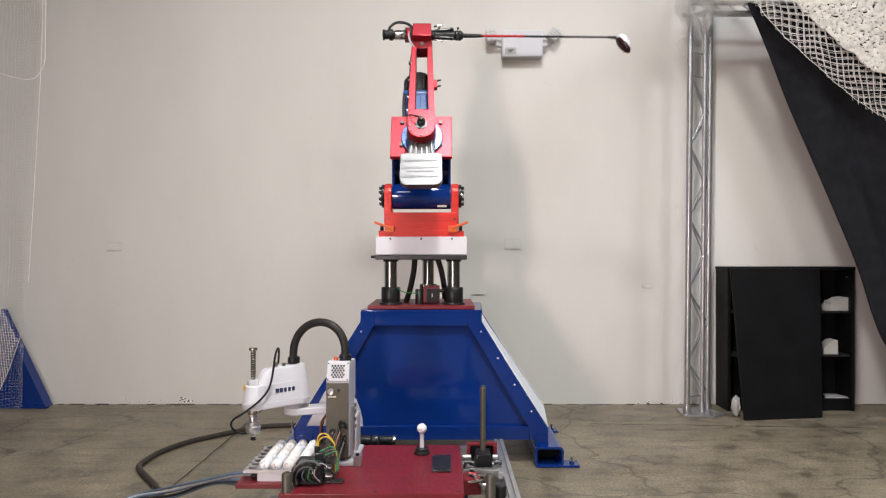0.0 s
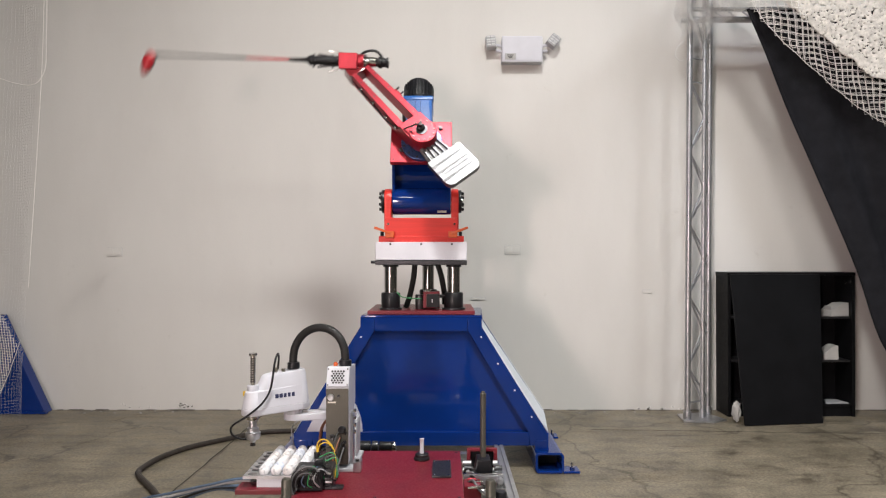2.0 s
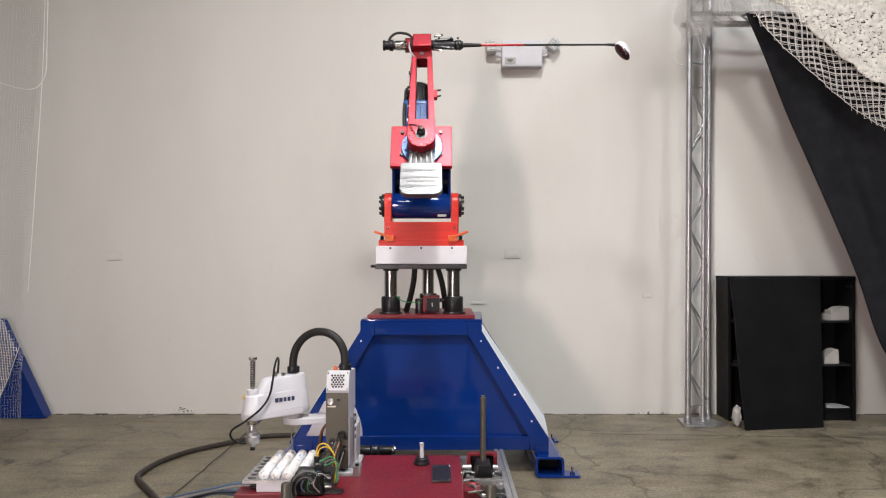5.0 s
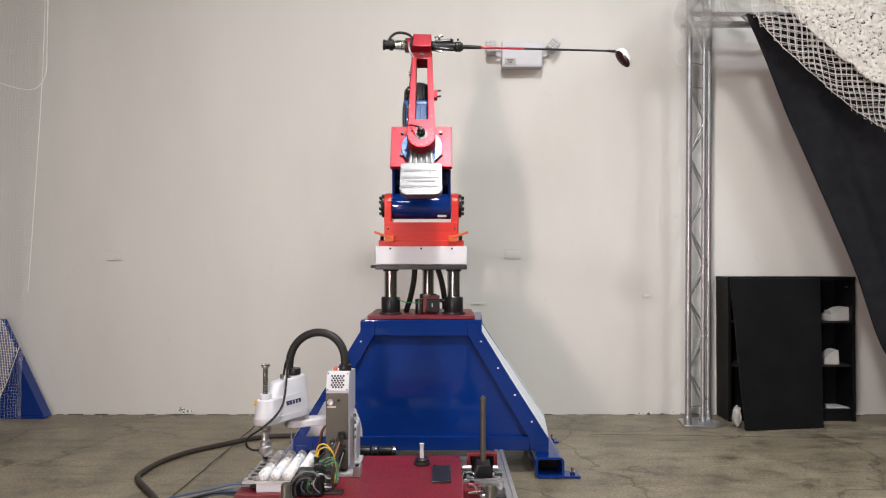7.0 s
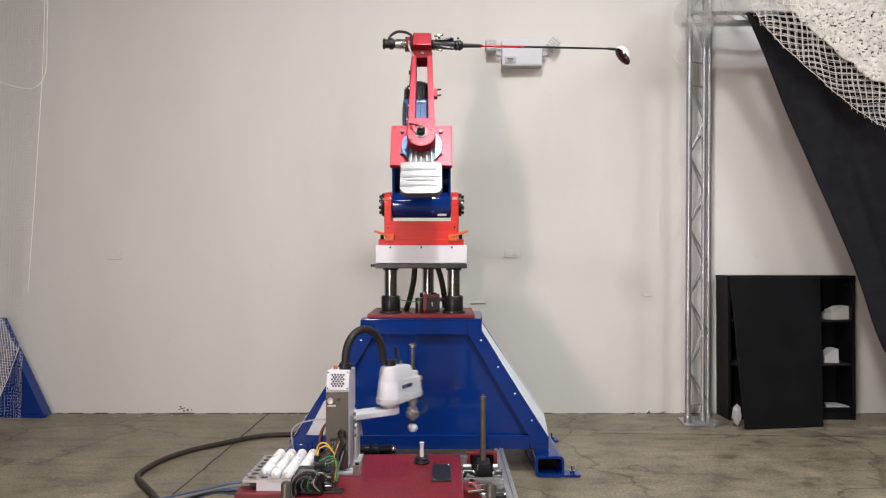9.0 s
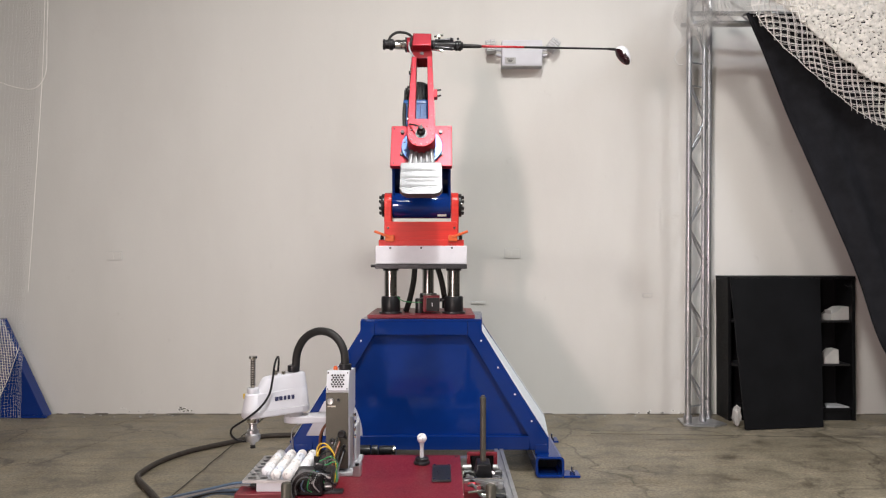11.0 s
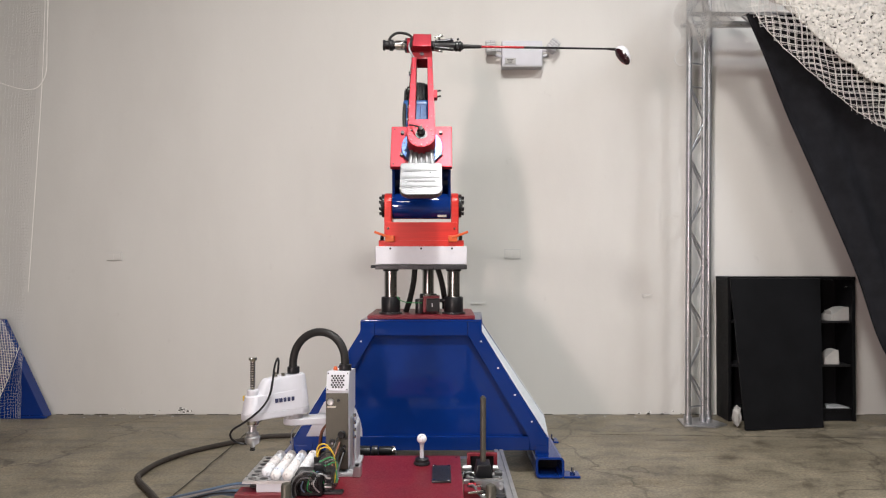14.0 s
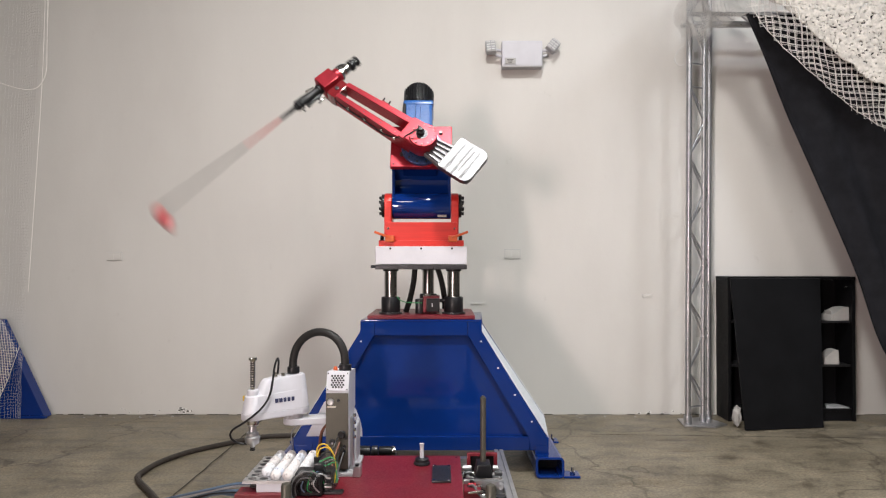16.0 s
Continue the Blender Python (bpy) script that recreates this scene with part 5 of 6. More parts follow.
# ---- truss, cabinet, curtain and nets ----
def truss_post():
    t = thing("truss_post", "three-chord aluminium truss post standing by the wall", "truss")
    y0 = 4.98
    low = [(1.7465, y0), (1.8752, y0 + 0.06), (1.9541, y0 + 0.17)]
    shift = 0.03
    top = 3.3
    for (x, y), r in zip(low, (0.021, 0.016, 0.02)):
        part("chord", cyl((x, y, 0.015), (x + shift, y, top), r, seg=18), TRUSS, t)
        part("chord_foot", cyl((x, y, 0.012), (x, y, 0.07), r * 1.35, bevel=0.003), TRUSS, t)
    pitch = 0.257

    def at(i, z):
        return Vector((low[i][0] + shift * z / top, low[i][1], z))
    n = int((top - 0.2) / pitch)
    for k in range(n):
        z = 0.13 + k * pitch
        if 2.3 < z < 2.5:
            continue
        for i, j in ((0, 1), (0, 2)):
            a, b = (i, j) if k % 2 else (j, i)
            part("brace", cyl(at(a, z), at(b, z + pitch), 0.0075, seg=8), TRUSS, t)
    for z in (0.13, 2.43, 2.60):
        part("rung", cyl(at(0, z), at(1, z), 0.0065, seg=8), TRUSS, t)
    part("base_plate", prism([(low[0][0] - 0.04, y0 - 0.05), (low[0][0] + 0.17, y0 - 0.08), (low[0][0] + 0.28, y0 - 0.01), (low[0][0] + 0.2, y0 + 0.22), (low[0][0] - 0.02, y0 + 0.16)], 0.001, 0.013, "z", 0.002), TRUSS, t)


truss_post()


def top_truss():
    t = thing("top_truss", "horizontal aluminium truss carrying the nets", "truss")
    for y, z, r in ((4.95, 2.9392, 0.016), (4.95, 2.8668, 0.02), (5.12, 2.9151 , 0.016)):
        part("chord", cyl((1.7613, y, z), (5.4, y, z), r, seg=16), TRUSS, t)
    x = 1.8135
    while x < 5.3:
        part("brace", cyl((x, 4.95, 2.9392), (x + 0.1, 4.95, 2.8668), 0.006, seg=8), TRUSS, t)
        x += 0.1


top_truss()


def side_truss():
    """The top truss goes round the corner and runs out over the hall."""
    t = thing("side_truss", "horizontal aluminium truss of the net frame overhead", "truss")
    ends = ((1.77, 3.07), (2.06, 3.07), (1.915, 3.29))
    for x, z in ends:
        part("chord", cyl((x, 4.88, z), (x, 2.55, z), 0.024, seg=14), TRUSS, t)
    k = 0
    while 4.85 - 0.25 * (k + 1) > 2.55:
        ya, yb = 4.85 - 0.25 * k, 4.85 - 0.25 * (k + 1)
        for i, j in ((0, 1), (1, 2), (2, 0)):
            a, b = (i, j) if k % 2 else (j, i)
            part("brace", cyl((ends[a][0], ya, ends[a][1]), (ends[b][0], yb, ends[b][1]), 0.008, seg=6), TRUSS, t)
        k += 1


side_truss()


def cabinet():
    t = thing("shelf_cabinet", "low black laminate shelf cabinet against the wall", "cabinet")
    x0, x1, y0, y1, h = 2.087, 3.02, 5.1, 5.325, 1.036
    part("side_panel", box((x0 + 0.012, (y0 + y1) / 2, h / 2), (0.024, y1 - y0, h), 0.003), BLACK_BOARD, t)
    part("side_panel", box((x1 - 0.012, (y0 + y1) / 2, h / 2), (0.024, y1 - y0, h), 0.003), BLACK_BOARD, t)
    part("divider", box((2.68, (y0 + y1) / 2 + 0.02, h / 2), (0.02, y1 - y0 - 0.04, h - 0.05), 0.002), BLACK_BOARD, t)
    part("top_panel", box(((x0 + x1) / 2, (y0 + y1) / 2 - 0.002, h + 0.011), (x1 - x0 + 0.006, y1 - y0 + 0.004, 0.022), 0.003), BLACK_BOARD, t)
    part("back_panel", box(((x0 + x1) / 2, y1 - 0.006, h / 2), (x1 - x0 - 0.05, 0.01, h - 0.01), 0.001), BLACK_BOARD, t)
    part("plinth", box(((x0 + x1) / 2, y0 + 0.03, 0.035), (x1 - x0 - 0.05, 0.02, 0.07), 0.002), BLACK_BOARD, t)
    part("bottom_shelf", box(((x0 + x1) / 2, (y0 + y1) / 2, 0.08), (x1 - x0 - 0.05, y1 - y0 - 0.02, 0.02), 0.002), BLACK_BOARD, t)
    for z in (0.405, 0.725):
        part("shelf", box(((x0 + x1) / 2, (y0 + y1) / 2 + 0.005, z), (x1 - x0 - 0.052, y1 - y0 - 0.03, 0.016), 0.002), DARK_STEEL, t, "dark grey shelf board")
    part("latch", cyl((x1 - 0.03, y0 + 0.04, 0.98), (x1 - 0.05, y0 + 0.04, 0.985), 0.008, seg=8), STEEL, t)


cabinet()
bm = bmesh.new()
A = [Vector(v) for v in ((2.085, 4.81, 0.004), (2.672, 4.895, 0.004), (2.752, 5.072, 1.045), (2.095, 5.072, 1.045))]
fr = [bm.verts.new(v) for v in A]
bk = [bm.verts.new(v + Vector((0, 0.018, 0.003))) for v in A]
bm.faces.new(fr)
bm.faces.new(bk[::-1])
for i in range(4):
    bm.faces.new((fr[i], bk[i], bk[(i + 1) % 4], fr[(i + 1) % 4]))
bmesh.ops.bevel(bm, geom=bm.edges[:], offset=0.003, segments=2, affect="EDGES")
board = solo("leaning_board", bm, BLACK_BOARD, "black board leaning against the front of the cabinet", "board")


def tray_box(x, y, z, w, h, rot):
    t = thing("paper_tray", "white wedge-shaped paper holder on the cabinet shelf", "paper holder", pose(x, y, z, 0, 0, rot), "white holders on the shelves")
    part("holder", prism([(-w / 2, 0), (w / 2, 0), (w / 2 * 0.95, h), (w * 0.1, h * 0.95), (-w * 0.45, h * 0.45)], -0.06, 0.06, "y", 0.004), PAPER, t)
    part("paper_sheet", box((-w * 0.36, -0.02, h * 0.55), (0.004, 0.07, h * 0.7), 0.001, pose(0, 0, 0, 0, -12, 0)), PAPER, t)


tray_box(2.925, 5.19, 0.733, 0.165, 0.1, 8)
tray_box(2.868, 5.19, 0.413, 0.105, 0.105, -6)
# Grey in place of white: the dim cabinet floor put into the colour.
solo("folded_paper", prism([(2.82, 5.13), (2.99, 5.13), (2.97, 5.24), (2.88, 5.27)], 0.09, 0.098, "z", 0.001), GREY_PLASTIC, "crumpled paper on the cabinet floor, greyed for the shade there", "paper")


def crumple(p, s, label):
    bm = bmesh.new()
    bmesh.ops.create_icosphere(bm, subdivisions=3, radius=1.0)
    for v in bm.verts:
        k = 1 + 0.35 * noise.noise(v.co * 2.1) + 0.15 * noise.noise(v.co * 5)
        v.co = Vector((v.co.x * s[0], v.co.y * s[1], v.co.z * s[2])) * k
    low = min(v.co.z for v in bm.verts)
    for v in bm.verts:
        v.co.z -= low
    solo("plastic_bag", bm, PAPER, label, "bag", m=pose(*p))


crumple((2.0785, 4.93, 0.002), (0.028, 0.035, 0.07), "crumpled white plastic bag behind the leaning board")


def sheet(name, f, nu, nv, mat, label, category, thick=0.006):
    """A cloth over f(u, v), given a thickness."""
    bm = bmesh.new()
    g = [[bm.verts.new(f(u / nu, v / nv)) for v in range(nv + 1)] for u in range(nu + 1)]
    for u in range(nu):
        for v in range(nv):
            bm.faces.new((g[u][v], g[u + 1][v], g[u + 1][v + 1], g[u][v + 1]))
    ob = solo(name, bm, mat, label, category)
    mod = ob.modifiers.new("thickness", "SOLIDIFY")
    mod.thickness = thick
    return ob


EDGE = [Vector(p) for p in ((2.1551, 4.85, 2.9196), (2.2851, 4.85, 2.6123), (2.428, 4.84, 2.2241), (2.578, 4.82, 1.8517), (2.730, 4.8, 1.4746), (2.8851, 4.78, 1.0696), (3.0432, 4.76, 0.5752), (3.28, 4.75, 0.25), (3.34, 4.75, 0.02))]
EDGE_LINE = spline(EDGE, 8)


def curtain(u, v):
    n = len(EDGE_LINE) - 1
    e = EDGE_LINE[min(n, int(round(u * n)))]
    x = e.x + (5.2 - e.x) * v
    fold = 0.05 * math.sin(v * 46 + 3 * u) * (0.25 + u) * min(1, v * 12) + 0.02 * math.sin(v * 17)
    return Vector((x, e.y + 0.05 + fold, e.z))


sheet("curtain", curtain, 64, 90, CLOTH, "black cloth curtain pulled aside, hanging from the truss", "curtain")
hem = hose([p + Vector((-0.004, 0.04, 0)) for p in EDGE], 0.012, 8, 8)
solo("curtain_hem", hem, CLOTH, "rolled black hem of the curtain edge", "curtain hem")


RIM = spline([(2.0961, 4.7, 2.8967), (2.2068, 4.7, 2.7363), (2.3519, 4.7, 2.5874), (2.5428, 4.7, 2.4156), (2.7528, 4.7, 2.2323), (2.9933, 4.7, 2.0758), (3.5, 4.7, 1.83), (4.2, 4.7, 1.6)], 8)
INNER = spline([(2.1686, 4.7, 2.9883), (2.3519, 4.7, 2.8547), (2.5046, 4.7, 2.7134), (2.6955, 4.7, 2.5492), (2.8483, 4.7, 2.4232), (3.0201, 4.7, 2.3316), (3.5, 4.7, 2.10), (4.2, 4.7, 1.9)], 8)


def height(line, x):
    """Height of a line at x."""
    for a, b in zip(line, line[1:]):
        if a.x <= x <= b.x:
            return a.z + (b.z - a.z) * (x - a.x) / (b.x - a.x)
    return line[0].z + 9 if x < line[0].x else line[-1].z


def hung_net(y, cell, r, line, ragged, warp, mat, label, shift=(0, 0), fold=0.02, hem=False, span=(2.05, 1.75, 2.4, 1.5), limit=None):
    """Square mesh hanging above a line; each cord piece is a thin three-sided tube."""
    bm = bmesh.new()
    nx, nz = int(span[2] / cell), int(span[3] / cell)

    def at(i, j):
        x, z = span[0] + i * cell + shift[0], span[1] + j * cell + shift[1]
        k = Vector((x * 6, z * 6, y * 5))
        w = Vector((noise.noise(k), 0.6 * noise.noise(k + Vector((7, 0, 0))), noise.noise(k + Vector((0, 7, 0))))) * warp
        slope = 0.16 * (x - span[0] - 0.15)
        return Vector((x - 0.1 * (z - span[1] - 0.75), y + fold * math.sin(9 * x + 3 * z), z - slope * 0.4)) + w

    def keep(p):
        k = Vector((p.x * 11, p.z * 11, 2.0 + y))
        if limit and not limit(p):
            return False
        return p.z > height(line, p.x) + ragged * noise.noise(k) + (0.024 if ragged == 0 else 0)

    def piece(a, b):
        d = (b - a).normalized()
        s = d.cross(Vector((0.1, -1, 0.1))).normalized()
        q = d.cross(s)
        ring = [[bm.verts.new(p + r * (math.cos(2.094 * k) * s + math.sin(2.094 * k) * q)) for k in range(3)] for p in (a - d * r, b + d * r)]
        for k in range(3):
            bm.faces.new((ring[0][k], ring[0][(k + 1) % 3], ring[1][(k + 1) % 3], ring[1][k]))
    for i in range(nx):
        for j in range(nz):
            a, b, c = at(i, j), at(i + 1, j), at(i, j + 1)
            for q in (b, c):
                if keep((a + q) / 2):
                    piece(a, q)
    if hem:
        pts = [p + Vector((0, 0, 0.004 * math.sin(40 * p.x))) for p in line]
        for a, b in zip(pts, pts[1:]):
            piece(a, b)
    return solo("net", bm, mat, label, "netting", kind="stuff")


def near_hem(p):
    return p.z < height(INNER, p.x) + 0.1


WIDE = "white knotted golf net draped over the curtain"
THICK = "gathered layers of cream golf netting"
hung_net(4.7, 0.043, 0.0022, RIM, 0.0, 0.018, NET, WIDE, hem=True, limit=near_hem)
hung_net(4.715, 0.043, 0.0018, RIM, 0.0, 0.024, NET, WIDE, (0.009, 0.011), limit=near_hem)
hung_net(4.73, 0.043, 0.0016, RIM, 0.0, 0.032, NET, WIDE, (0.018, 0.006), limit=near_hem)
hung_net(4.745, 0.043, 0.0014, RIM, 0.0, 0.036, NET, WIDE, (0.030, 0.026), limit=near_hem)


def gathered_net():
    """Matted layers of netting: a lumpy sheet full of small ragged holes."""
    bm = bmesh.new()
    c = 0.0068
    nx, nz = int(1.9 / c), int(1.25 / c)
    g = {}

    def at(i, j):
        if (i, j) not in g:
            x, z = 2.15 + i * c, 1.9 + j * c
            k = Vector((x * 14, z * 14, 1.0))
            w = 0.005 * Vector((noise.noise(k * 3), 1.2 * noise.noise(k) + 0.9 * noise.noise(k * 4), noise.noise(k * 3 + Vector((5, 5, 0)))))
            g[i, j] = bm.verts.new(Vector((x, 4.695, z)) + w)
        return g[i, j]
    for i in range(nx):
        for j in range(nz):
            x, z = 2.15 + i * c, 1.9 + j * c
            k = Vector((x * 26 + z * 6, z * 34 - x * 5, 4.0))
            if z < height(INNER, x) + 0.05 * noise.noise(Vector((x * 9, z * 9, 7))) or noise.noise(k * 2.6) + 0.3 * noise.noise(k * 6) > 0.42:
                continue
            bm.faces.new((at(i, j), at(i + 1, j), at(i + 1, j + 1), at(i, j + 1)))
    ob = solo("gathered_net", bm, NET_CREAM, THICK, "netting", kind="stuff")
    mod = ob.modifiers.new("thickness", "SOLIDIFY")
    mod.thickness = 0.006


gathered_net()


def netting(name, f, nu, nv, r, mat, label, sub=3, jitter=0.0):
    """Knotted cords along both ways of f(u, v); each cord is a thin three-sided tube."""
    bm = bmesh.new()

    def cord(pts):
        rings = []
        for i, p in enumerate(pts):
            d = (pts[min(i + 1, len(pts) - 1)] - pts[max(i - 1, 0)]).normalized()
            s = d.cross(Vector((0.1, -1, 0.1))).normalized()
            q = d.cross(s)
            rings.append([bm.verts.new(p + r * (math.cos(2.094 * k) * s + math.sin(2.094 * k) * q)) for k in range(3)])
        for a, b in zip(rings, rings[1:]):
            for k in range(3):
                bm.faces.new((a[k], a[(k + 1) % 3], b[(k + 1) % 3], b[k]))

    def at(u, v):
        p = f(u, v)
        key = p * 5
        return p + jitter * Vector((noise.noise(key), noise.noise(key + Vector((9, 0, 0))), noise.noise(key + Vector((0, 9, 0)))))
    for i in range(nu + 1):
        cord([at(i / nu, j / (nv * sub)) for j in range(nv * sub + 1)])
    for j in range(nv + 1):
        cord([at(i / (nu * sub), j / nv) for i in range(nu * sub + 1)])
    return solo(name, bm, mat, label, "netting", kind="stuff")


HEM = spline([(1.6542, 4.86, 2.6863), (1.7371, 4.86, 2.7495), (1.8279, 4.86, 2.6863), (1.9029, 4.86, 2.7653), (2.053, 4.86, 2.8679), (2.1714, 4.86, 2.9627)], 8)


def wrap_net(u, v):
    n = len(HEM) - 1
    k = min(n - 1, int(u * n))
    a = HEM[k].lerp(HEM[k + 1], u * n - k)
    return Vector((a.x + 0.02 * math.sin(10 * v + 8 * u), a.y + 0.03 * math.sin(21 * u + 4 * v), a.z + (3.15 - a.z) * v))


netting("truss_net", wrap_net, 40, 24, 0.0016, NET_GREY, "fine grey-white net wrapped over the truss top", 2, 0.02)
netting("truss_net", lambda u, v: wrap_net(u * 0.9, v * 0.85 + 0.12) + Vector((0.01, 0.05, 0.01)), 34, 20, 0.0016, NET_GREY, "fine grey-white net wrapped over the truss top", 2, 0.03)
solo("net_rope", hose([(1.6828, 4.84, 2.6801), (1.6356, 4.84, 2.633), (1.6199, 4.84, 2.5779), (1.6513, 4.84, 2.5386), (1.6828, 4.84, 2.5465)], 0.004, 6, 6), NET_GREY, "loose loop of grey net rope", "rope")


def left_net(u, v):
    z = 3.3 * v
    x = -3.75 + (-3.0907 + 0.17 * v + 3.75) * u
    return Vector((x, 5.1 + 0.04 * math.sin(16 * u + 2 * v), z))


netting("side_net", left_net, 40, 150, 0.00045, NET_GREY, "fine pale net hanging beside the wall", 1, 0.012)
solo("side_net_edge", hose([(-3.029, 5.08, 0.9465), (-2.9795, 5.08, 1.7719), (-2.9382, 5.08, 2.5147), (-2.9217, 5.08, 3.0924)], 0.0025, 6, 6), NET, "pale cord along the net edge", "rope")


solo("side_net_rope", hose([(-3.30, 5.07, 2.49), (-3.24, 5.07, 2.475), (-3.13, 5.07, 2.44), (-3.02, 5.07, 2.425), (-2.95, 5.07, 2.46), (-2.905, 5.07, 2.56), (-2.90, 5.07, 2.75), (-2.895, 5.07, 3.1)], 0.0032, 8, 6), NET, "pale rope drooping across the hanging net", "rope")


def blue_wedge():
    t = thing("blue_wedge", "blue painted wedge-shaped stand behind a net", "stand")
    part("wedge_panel", prism([(-3.9, 0.003), (-2.9683, 0.003), (-3.318, 0.7337), (-3.9, 0.7678)], 5.2, 5.3, "y", 0.006), BLUE, t)
    part("foot_strip", box((-3.4, 5.19, 0.012), (0.9, 0.03, 0.02), 0.003), BLUE, t)


blue_wedge()


WEDGE_HEM = [Vector(p) for p in ((-4.0, 5.15, 0.0), (-3.4473, 5.15, 0.0144), (-3.2799, 5.15, 0.1483), (-3.2088, 5.15, 0.3156), (-3.1544, 5.15, 0.4746), (-3.1251, 5.15, 0.5583))]
hung_net(5.15, 0.02, 0.0022, WEDGE_HEM, 0.0, 0.008, NET, "white net draped over the blue stand", fold=0.01, hem=True, span=(-3.95, 0.05, 0.95, 0.75),
         limit=lambda p: p.x < -3.2548 + (0.7424 - p.z) * 0.49 and p.z < 0.7507)


# ---- what moves ----
def between(rows, t):
    """Smooth value of (time, value) rows at t."""
    if t <= rows[0][0]:
        return rows[0][1]
    for i, ((t0, a), (t1, b)) in enumerate(zip(rows, rows[1:])):
        if t <= t1:
            s0 = (b - rows[i - 1][1]) / (t1 - rows[i - 1][0]) if i else 0.0
            s1 = (rows[i + 2][1] - a) / (rows[i + 2][0] - t0) if i + 2 < len(rows) else 0.0
            h = t1 - t0
            f = (t - t0) / h
            return a * (2 * f ** 3 - 3 * f * f + 1) + b * (3 * f * f - 2 * f ** 3) + h * (s0 * (f ** 3 - 2 * f * f + f) + s1 * (f ** 3 - f * f))
    return rows[-1][1]


# degrees, counter-clockwise from straight up the swing plane
ARM_SWING = [(0.0, 0.5), (0.04, 3), (0.1, 21), (0.187, 92), (0.2, 109), (0.29, 212), (0.4, 327), (0.5, 395), (0.55, 410), (0.6, 414.5), (0.7, 414)]
CLUB_SWING = [(0.0, -90.8), (0.05, -90.5), (0.1, -81), (0.15, -40), (0.187, 14), (0.2, 40), (0.25, 105), (0.283, 160), (0.317, 245), (0.35, 335), (0.375, 410), (0.4, 474), (0.45, 464), (0.5, 485), (0.55, 511), (0.6, 516), (0.65, 509), (0.7, 493), (0.75, 500), (0.8, 512), (0.87, 503), (0.95, 515), (1.05, 504.5), (1.15, 511), (1.25, 503), (1.33, 510), (1.4, 508)]
ROLL_SWING = [(0.0, 0), (0.1, 0), (0.2, 40), (0.29, 90), (0.4, 150), (0.5, 180)]
ARM_BACK = [(1.4, 414), (1.6, 414), (1.7, 413.5), (1.8, 412), (1.9, 408), (2.0, 399.5), (2.1, 394.5), (2.2, 387), (2.3, 382), (2.4, 376), (2.5, 373.5), (2.6, 366), (2.7, 363), (2.8, 360.5), (2.9, 360.5)]
CLUB_BACK = [(1.4, 508), (1.5, 502.5), (1.6, 513), (1.7, 491), (1.8, 490), (1.9, 458), (2.0, 447.5), (2.1, 413), (2.2, 394), (2.3, 363), (2.4, 333), (2.5, 313), (2.6, 293), (2.7, 277.5), (2.8, 271.6), (2.9, 270.4), (3.0, 270), (3.1, 269), (3.2, 268.4), (3.35, 270.2), (3.5, 272.2), (3.75, 270.5), (4.0, 269.4), (4.1, 270.6), (4.2, 271.9),
             (4.6, 269.6), (5.2, 270.6), (5.8, 269.2), (6.3, 268), (6.5, 267.8), (7.0, 268), (7.5, 270.2), (8.0, 270.6), (8.5, 269.5), (9.0, 268.4), (10.0, 268.8), (11.3, 268.5), (12.0, 268.8), (12.5, 270), (13.0, 270.2), (13.5, 269), (14.0, 268.8), (14.5, 269.5), (15.0, 269.8), (15.2, 269.5)]
ROLL_BACK = [(1.7, 180), (1.9, 165), (2.1, 120), (2.3, 70), (2.5, 30), (2.7, 0), (2.9, 0)]
START = 15.313


def swing(t):
    """Angles of the arm, of the club, and the club's roll."""
    if t < 1.4:
        return between(ARM_SWING, t), between(CLUB_SWING, t), between(ROLL_SWING, t)
    if t < START:
        return between(ARM_BACK, t) - 360, between(CLUB_BACK, t) - 360, between(ROLL_BACK, t)
    return between(ARM_SWING, t - START), between(CLUB_SWING, t - START), between(ROLL_SWING, t - START)


def swing_rows():
    times = [k / 30 for k in range(0, 109)] + [3.7 + 0.1 * k for k in range(115)] + [k / 30 for k in range(456, 481)]
    arms, wrists, clubs = [], [], []
    for t in times:
        a, c, r = swing(t)
        ra, rc = radians(a), radians(c)
        turn = TIL @ Matrix.Rotation(ra, 4, "Z")
        w = TIL @ Matrix.Translation((-ARM * math.sin(ra), ARM * math.cos(ra), 0.0)) @ Matrix.Rotation(rc, 4, "Z")
        arms.append((t, turn))
        w = w @ Matrix.Rotation(radians(r), 4, "Y")
        wrists.append((t, w))
        clubs.append((t, w))
    return arms, wrists, clubs


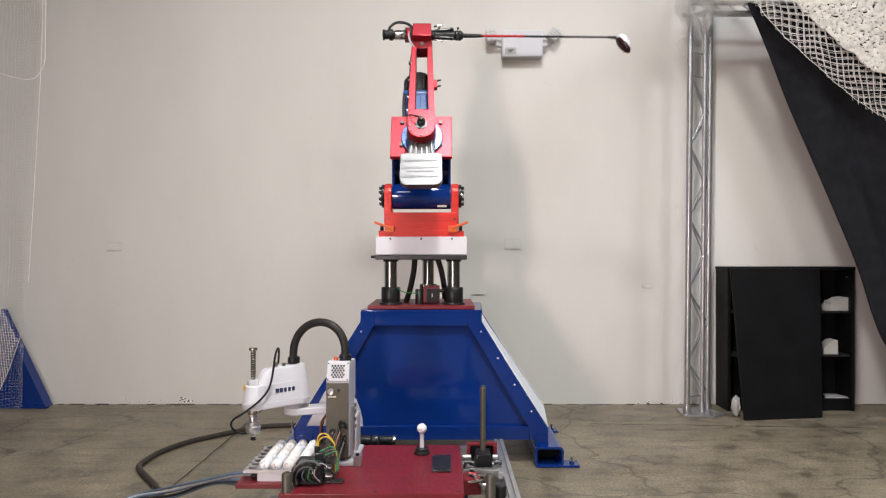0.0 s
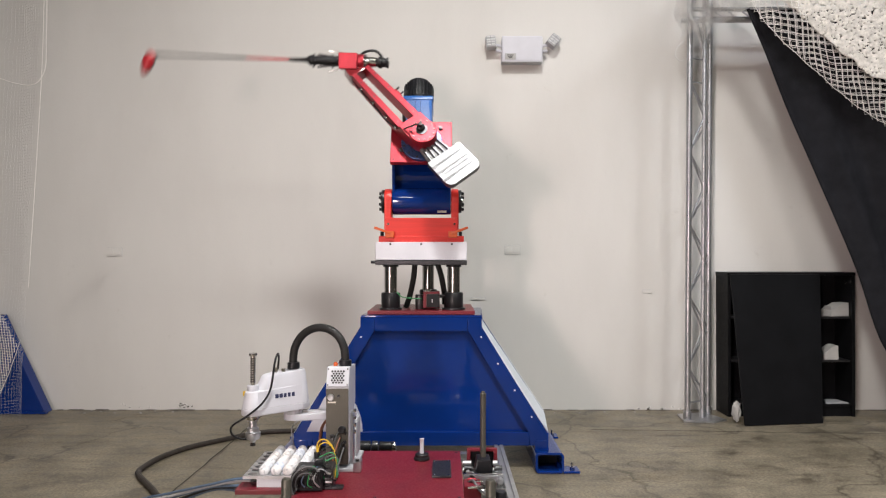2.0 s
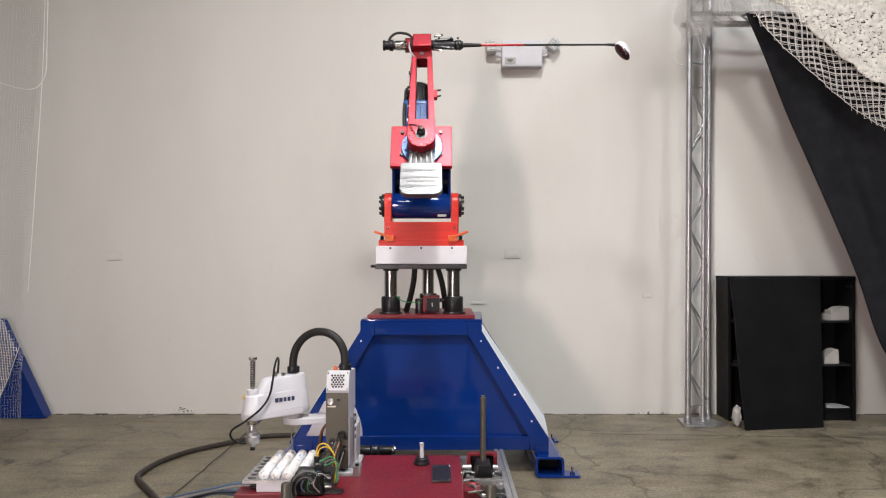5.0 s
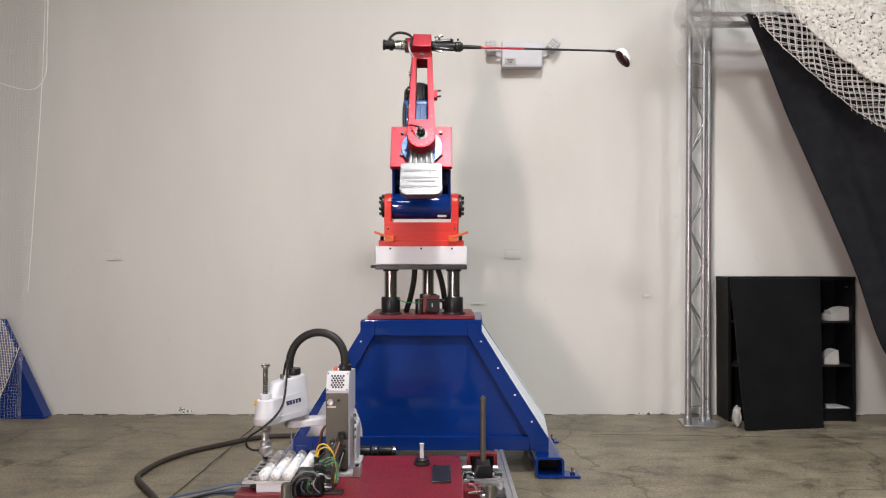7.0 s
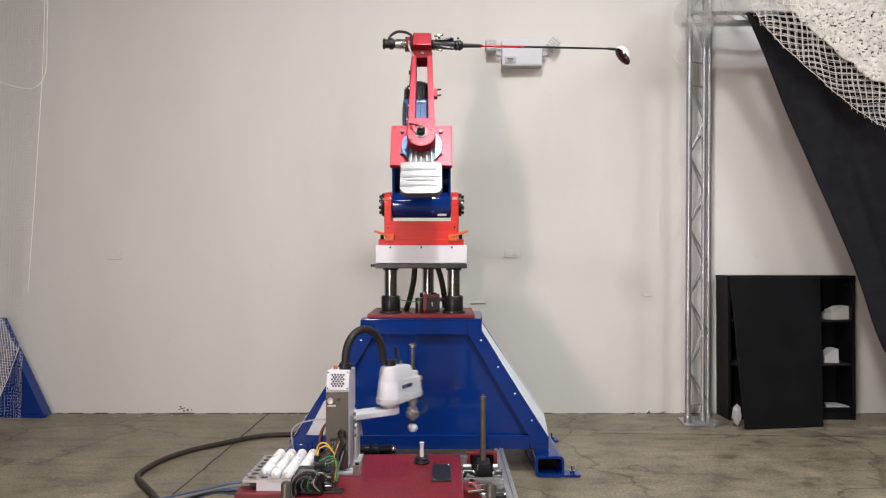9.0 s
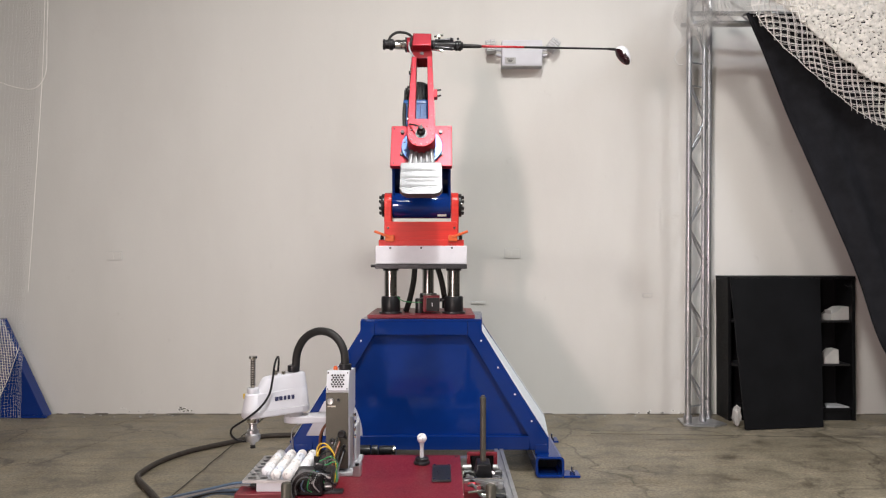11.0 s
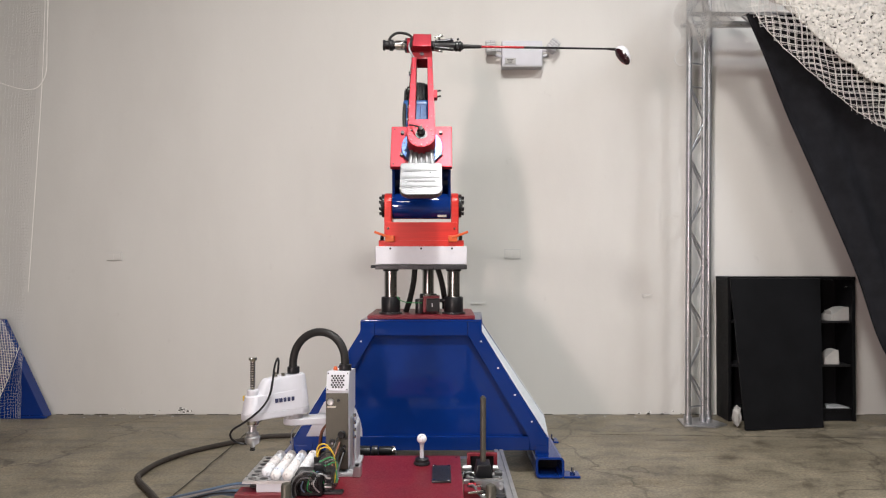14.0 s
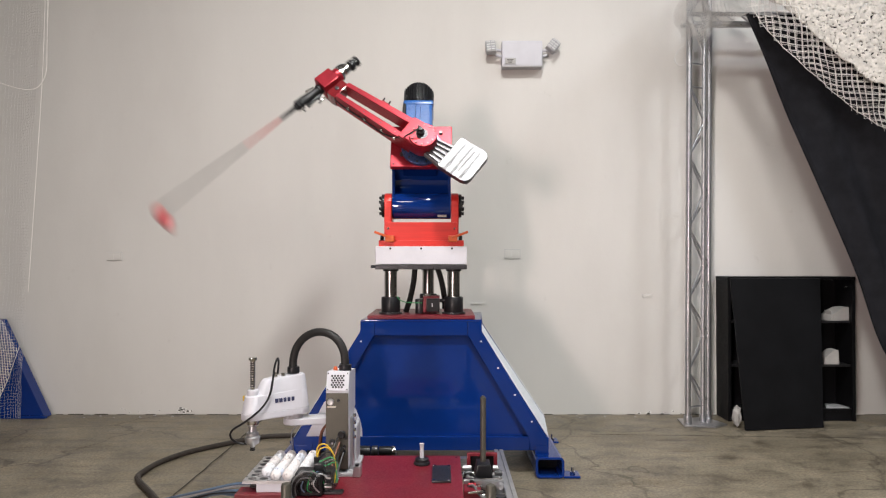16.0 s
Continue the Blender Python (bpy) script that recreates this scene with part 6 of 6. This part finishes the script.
# pick and place: seconds, heading of the inner arm, heading of the outer arm, drop of the tool
TOOL = 0.410
PICKS = [(0.0, 194, 222, 0.0), (6.35, 194, 222, 0.0), (6.6, 195, 228, 0.0), (6.8, 198, 237, 0.0), (7.0, 204, 245, 0.015), (7.1, 205, 246, 0.045), (7.2, 205, 246, 0.058), (7.7, 205, 246, 0.058),
         (7.9, 205, 246, 0.015), (8.0, 205, 246, -0.015), (8.1, 205, 246, -0.024), (8.35, 205, 246, -0.024), (8.45, 194, 243, -0.02), (8.6, 130, 212, -0.01), (8.7, 106, 160, 0.0), (8.8, 78, 100, 0.0), (8.9, 52, 82, 0.004), (9.0, 33, 60, 0.004),
         (9.1, 24, 52, 0.0), (9.2, 20, 51, 0.0), (9.35, -9, 36, -0.038), (9.5, -38.6, 21, -0.038), (9.65, -38.6, 21, -0.033), (9.8, -38.6, 21, -0.06), (9.95, -5, 45, -0.05), (10.1, 20, 60, -0.03), (10.25, 52, 84, 0.0), (10.4, 84, 105, 0.0), (10.55, 110, 165, 0.0),
         (10.75, 150, 212, 0.0), (11.0, 187, 221, 0.0), (11.3, 194, 222, 0.0), (16.0, 194, 222, 0.0)]


def elbow(h1):
    return J1 + Vector((L1 * math.cos(radians(h1)), L1 * math.sin(radians(h1)), 0))


def tool(h1, h2):
    return elbow(h1) + Vector((L2 * math.cos(radians(h2)), L2 * math.sin(radians(h2)), 0))


def pick_row(t):
    for p, q in zip(PICKS, PICKS[1:]):
        if p[0] <= t <= q[0]:
            f = (t - p[0]) / (q[0] - p[0])
            return [a + (b - a) * f for a, b in zip(p[1:], q[1:])]
    return list(PICKS[-1][1:])


def motions():
    arms, wrists, clubs = swing_rows()
    walk(arm, arms)
    walk(wrist, wrists)
    walk(club, clubs)
    times = [0.0, 3.0, 6.0, 6.35] + [6.4 + 0.1 * k for k in range(50)] + [11.4, 13.0, 16.0]
    rows = [(t, *pick_row(t)) for t in times]
    walk(inner, [(t, Matrix.Translation((J1.x, J1.y, A1Z)) @ Matrix.Rotation(radians(a), 4, "Z")) for t, a, b, d in rows])
    OZ = 0.525
    walk(outer, [(t, Matrix.Translation(elbow(a) + Vector((0, 0, OZ))) @ Matrix.Rotation(radians(b), 4, "Z")) for t, a, b, d in rows])
    walk(spindle, [(t, Matrix.Translation(tool(a, b) + Vector((0, 0, TOOL - d))) @ Matrix.Rotation(radians(b), 4, "Z")) for t, a, b, d in rows])
    seat = Vector((TOWX + 0.022, 2.945, 0.739))
    arcs = []
    for t, a, b, d in rows:
        end = elbow(a) + Vector((0, 0, OZ + 0.19))
        way = end - seat
        arcs.append((t, Matrix.Translation(seat) @ Matrix.Rotation(math.atan2(way.y, way.x), 4, "Z")))
    walk(duct, arcs)
    # the picked ball rides under the tool, then waits on the tee until it is struck
    spin = picked.matrix_basis.to_quaternion().to_matrix().to_4x4()
    ride = [(0.0, PICK), (7.55, PICK)]
    for t, a, b, d in rows:
        if 7.65 < t < 9.5:
            p = tool(a, b) + Vector((0, 0, TOOL - d - 0.014 - BALL_R))
            k = max(0.0, 1 - (t - 7.65) / 0.5)
            e = max(0.0, (t - 9.25) / 0.25)
            ride.append((t, p.lerp(PICK, k).lerp(BALL_ON_TEE, min(1, e)) if e <= 0 else p.lerp(BALL_ON_TEE, min(1, e))))
    ride += [(9.6, BALL_ON_TEE), (12.0, BALL_ON_TEE)]
    hit = START + 0.283

    def away(t0, end):
        rest = Vector((6.1, 3.3, 0.03))
        return [(t0 - 0.034, BALL_ON_TEE), (t0, BALL_ON_TEE), (t0 + 0.034, BALL_ON_TEE + Vector((2.2, 0.02, 0.35))), (t0 + 0.1, Vector((6.2, 3.1, 1.3))), (t0 + 0.4, Vector((6.15, 3.3, 0.6))), (end, rest)]
    flight = away(hit, 16.0)
    walk(picked, [(t, Matrix.Translation(p) @ spin) for t, p in ride + flight])
    spin = first_ball.matrix_basis.to_quaternion().to_matrix().to_4x4()
    rest = away(0.283, 0.95)
    walk(first_ball, [(t, Matrix.Translation(p) @ spin) for t, p in [(0.0, BALL_ON_TEE)] + rest + [(16.0, rest[-1][1])]])


motions()
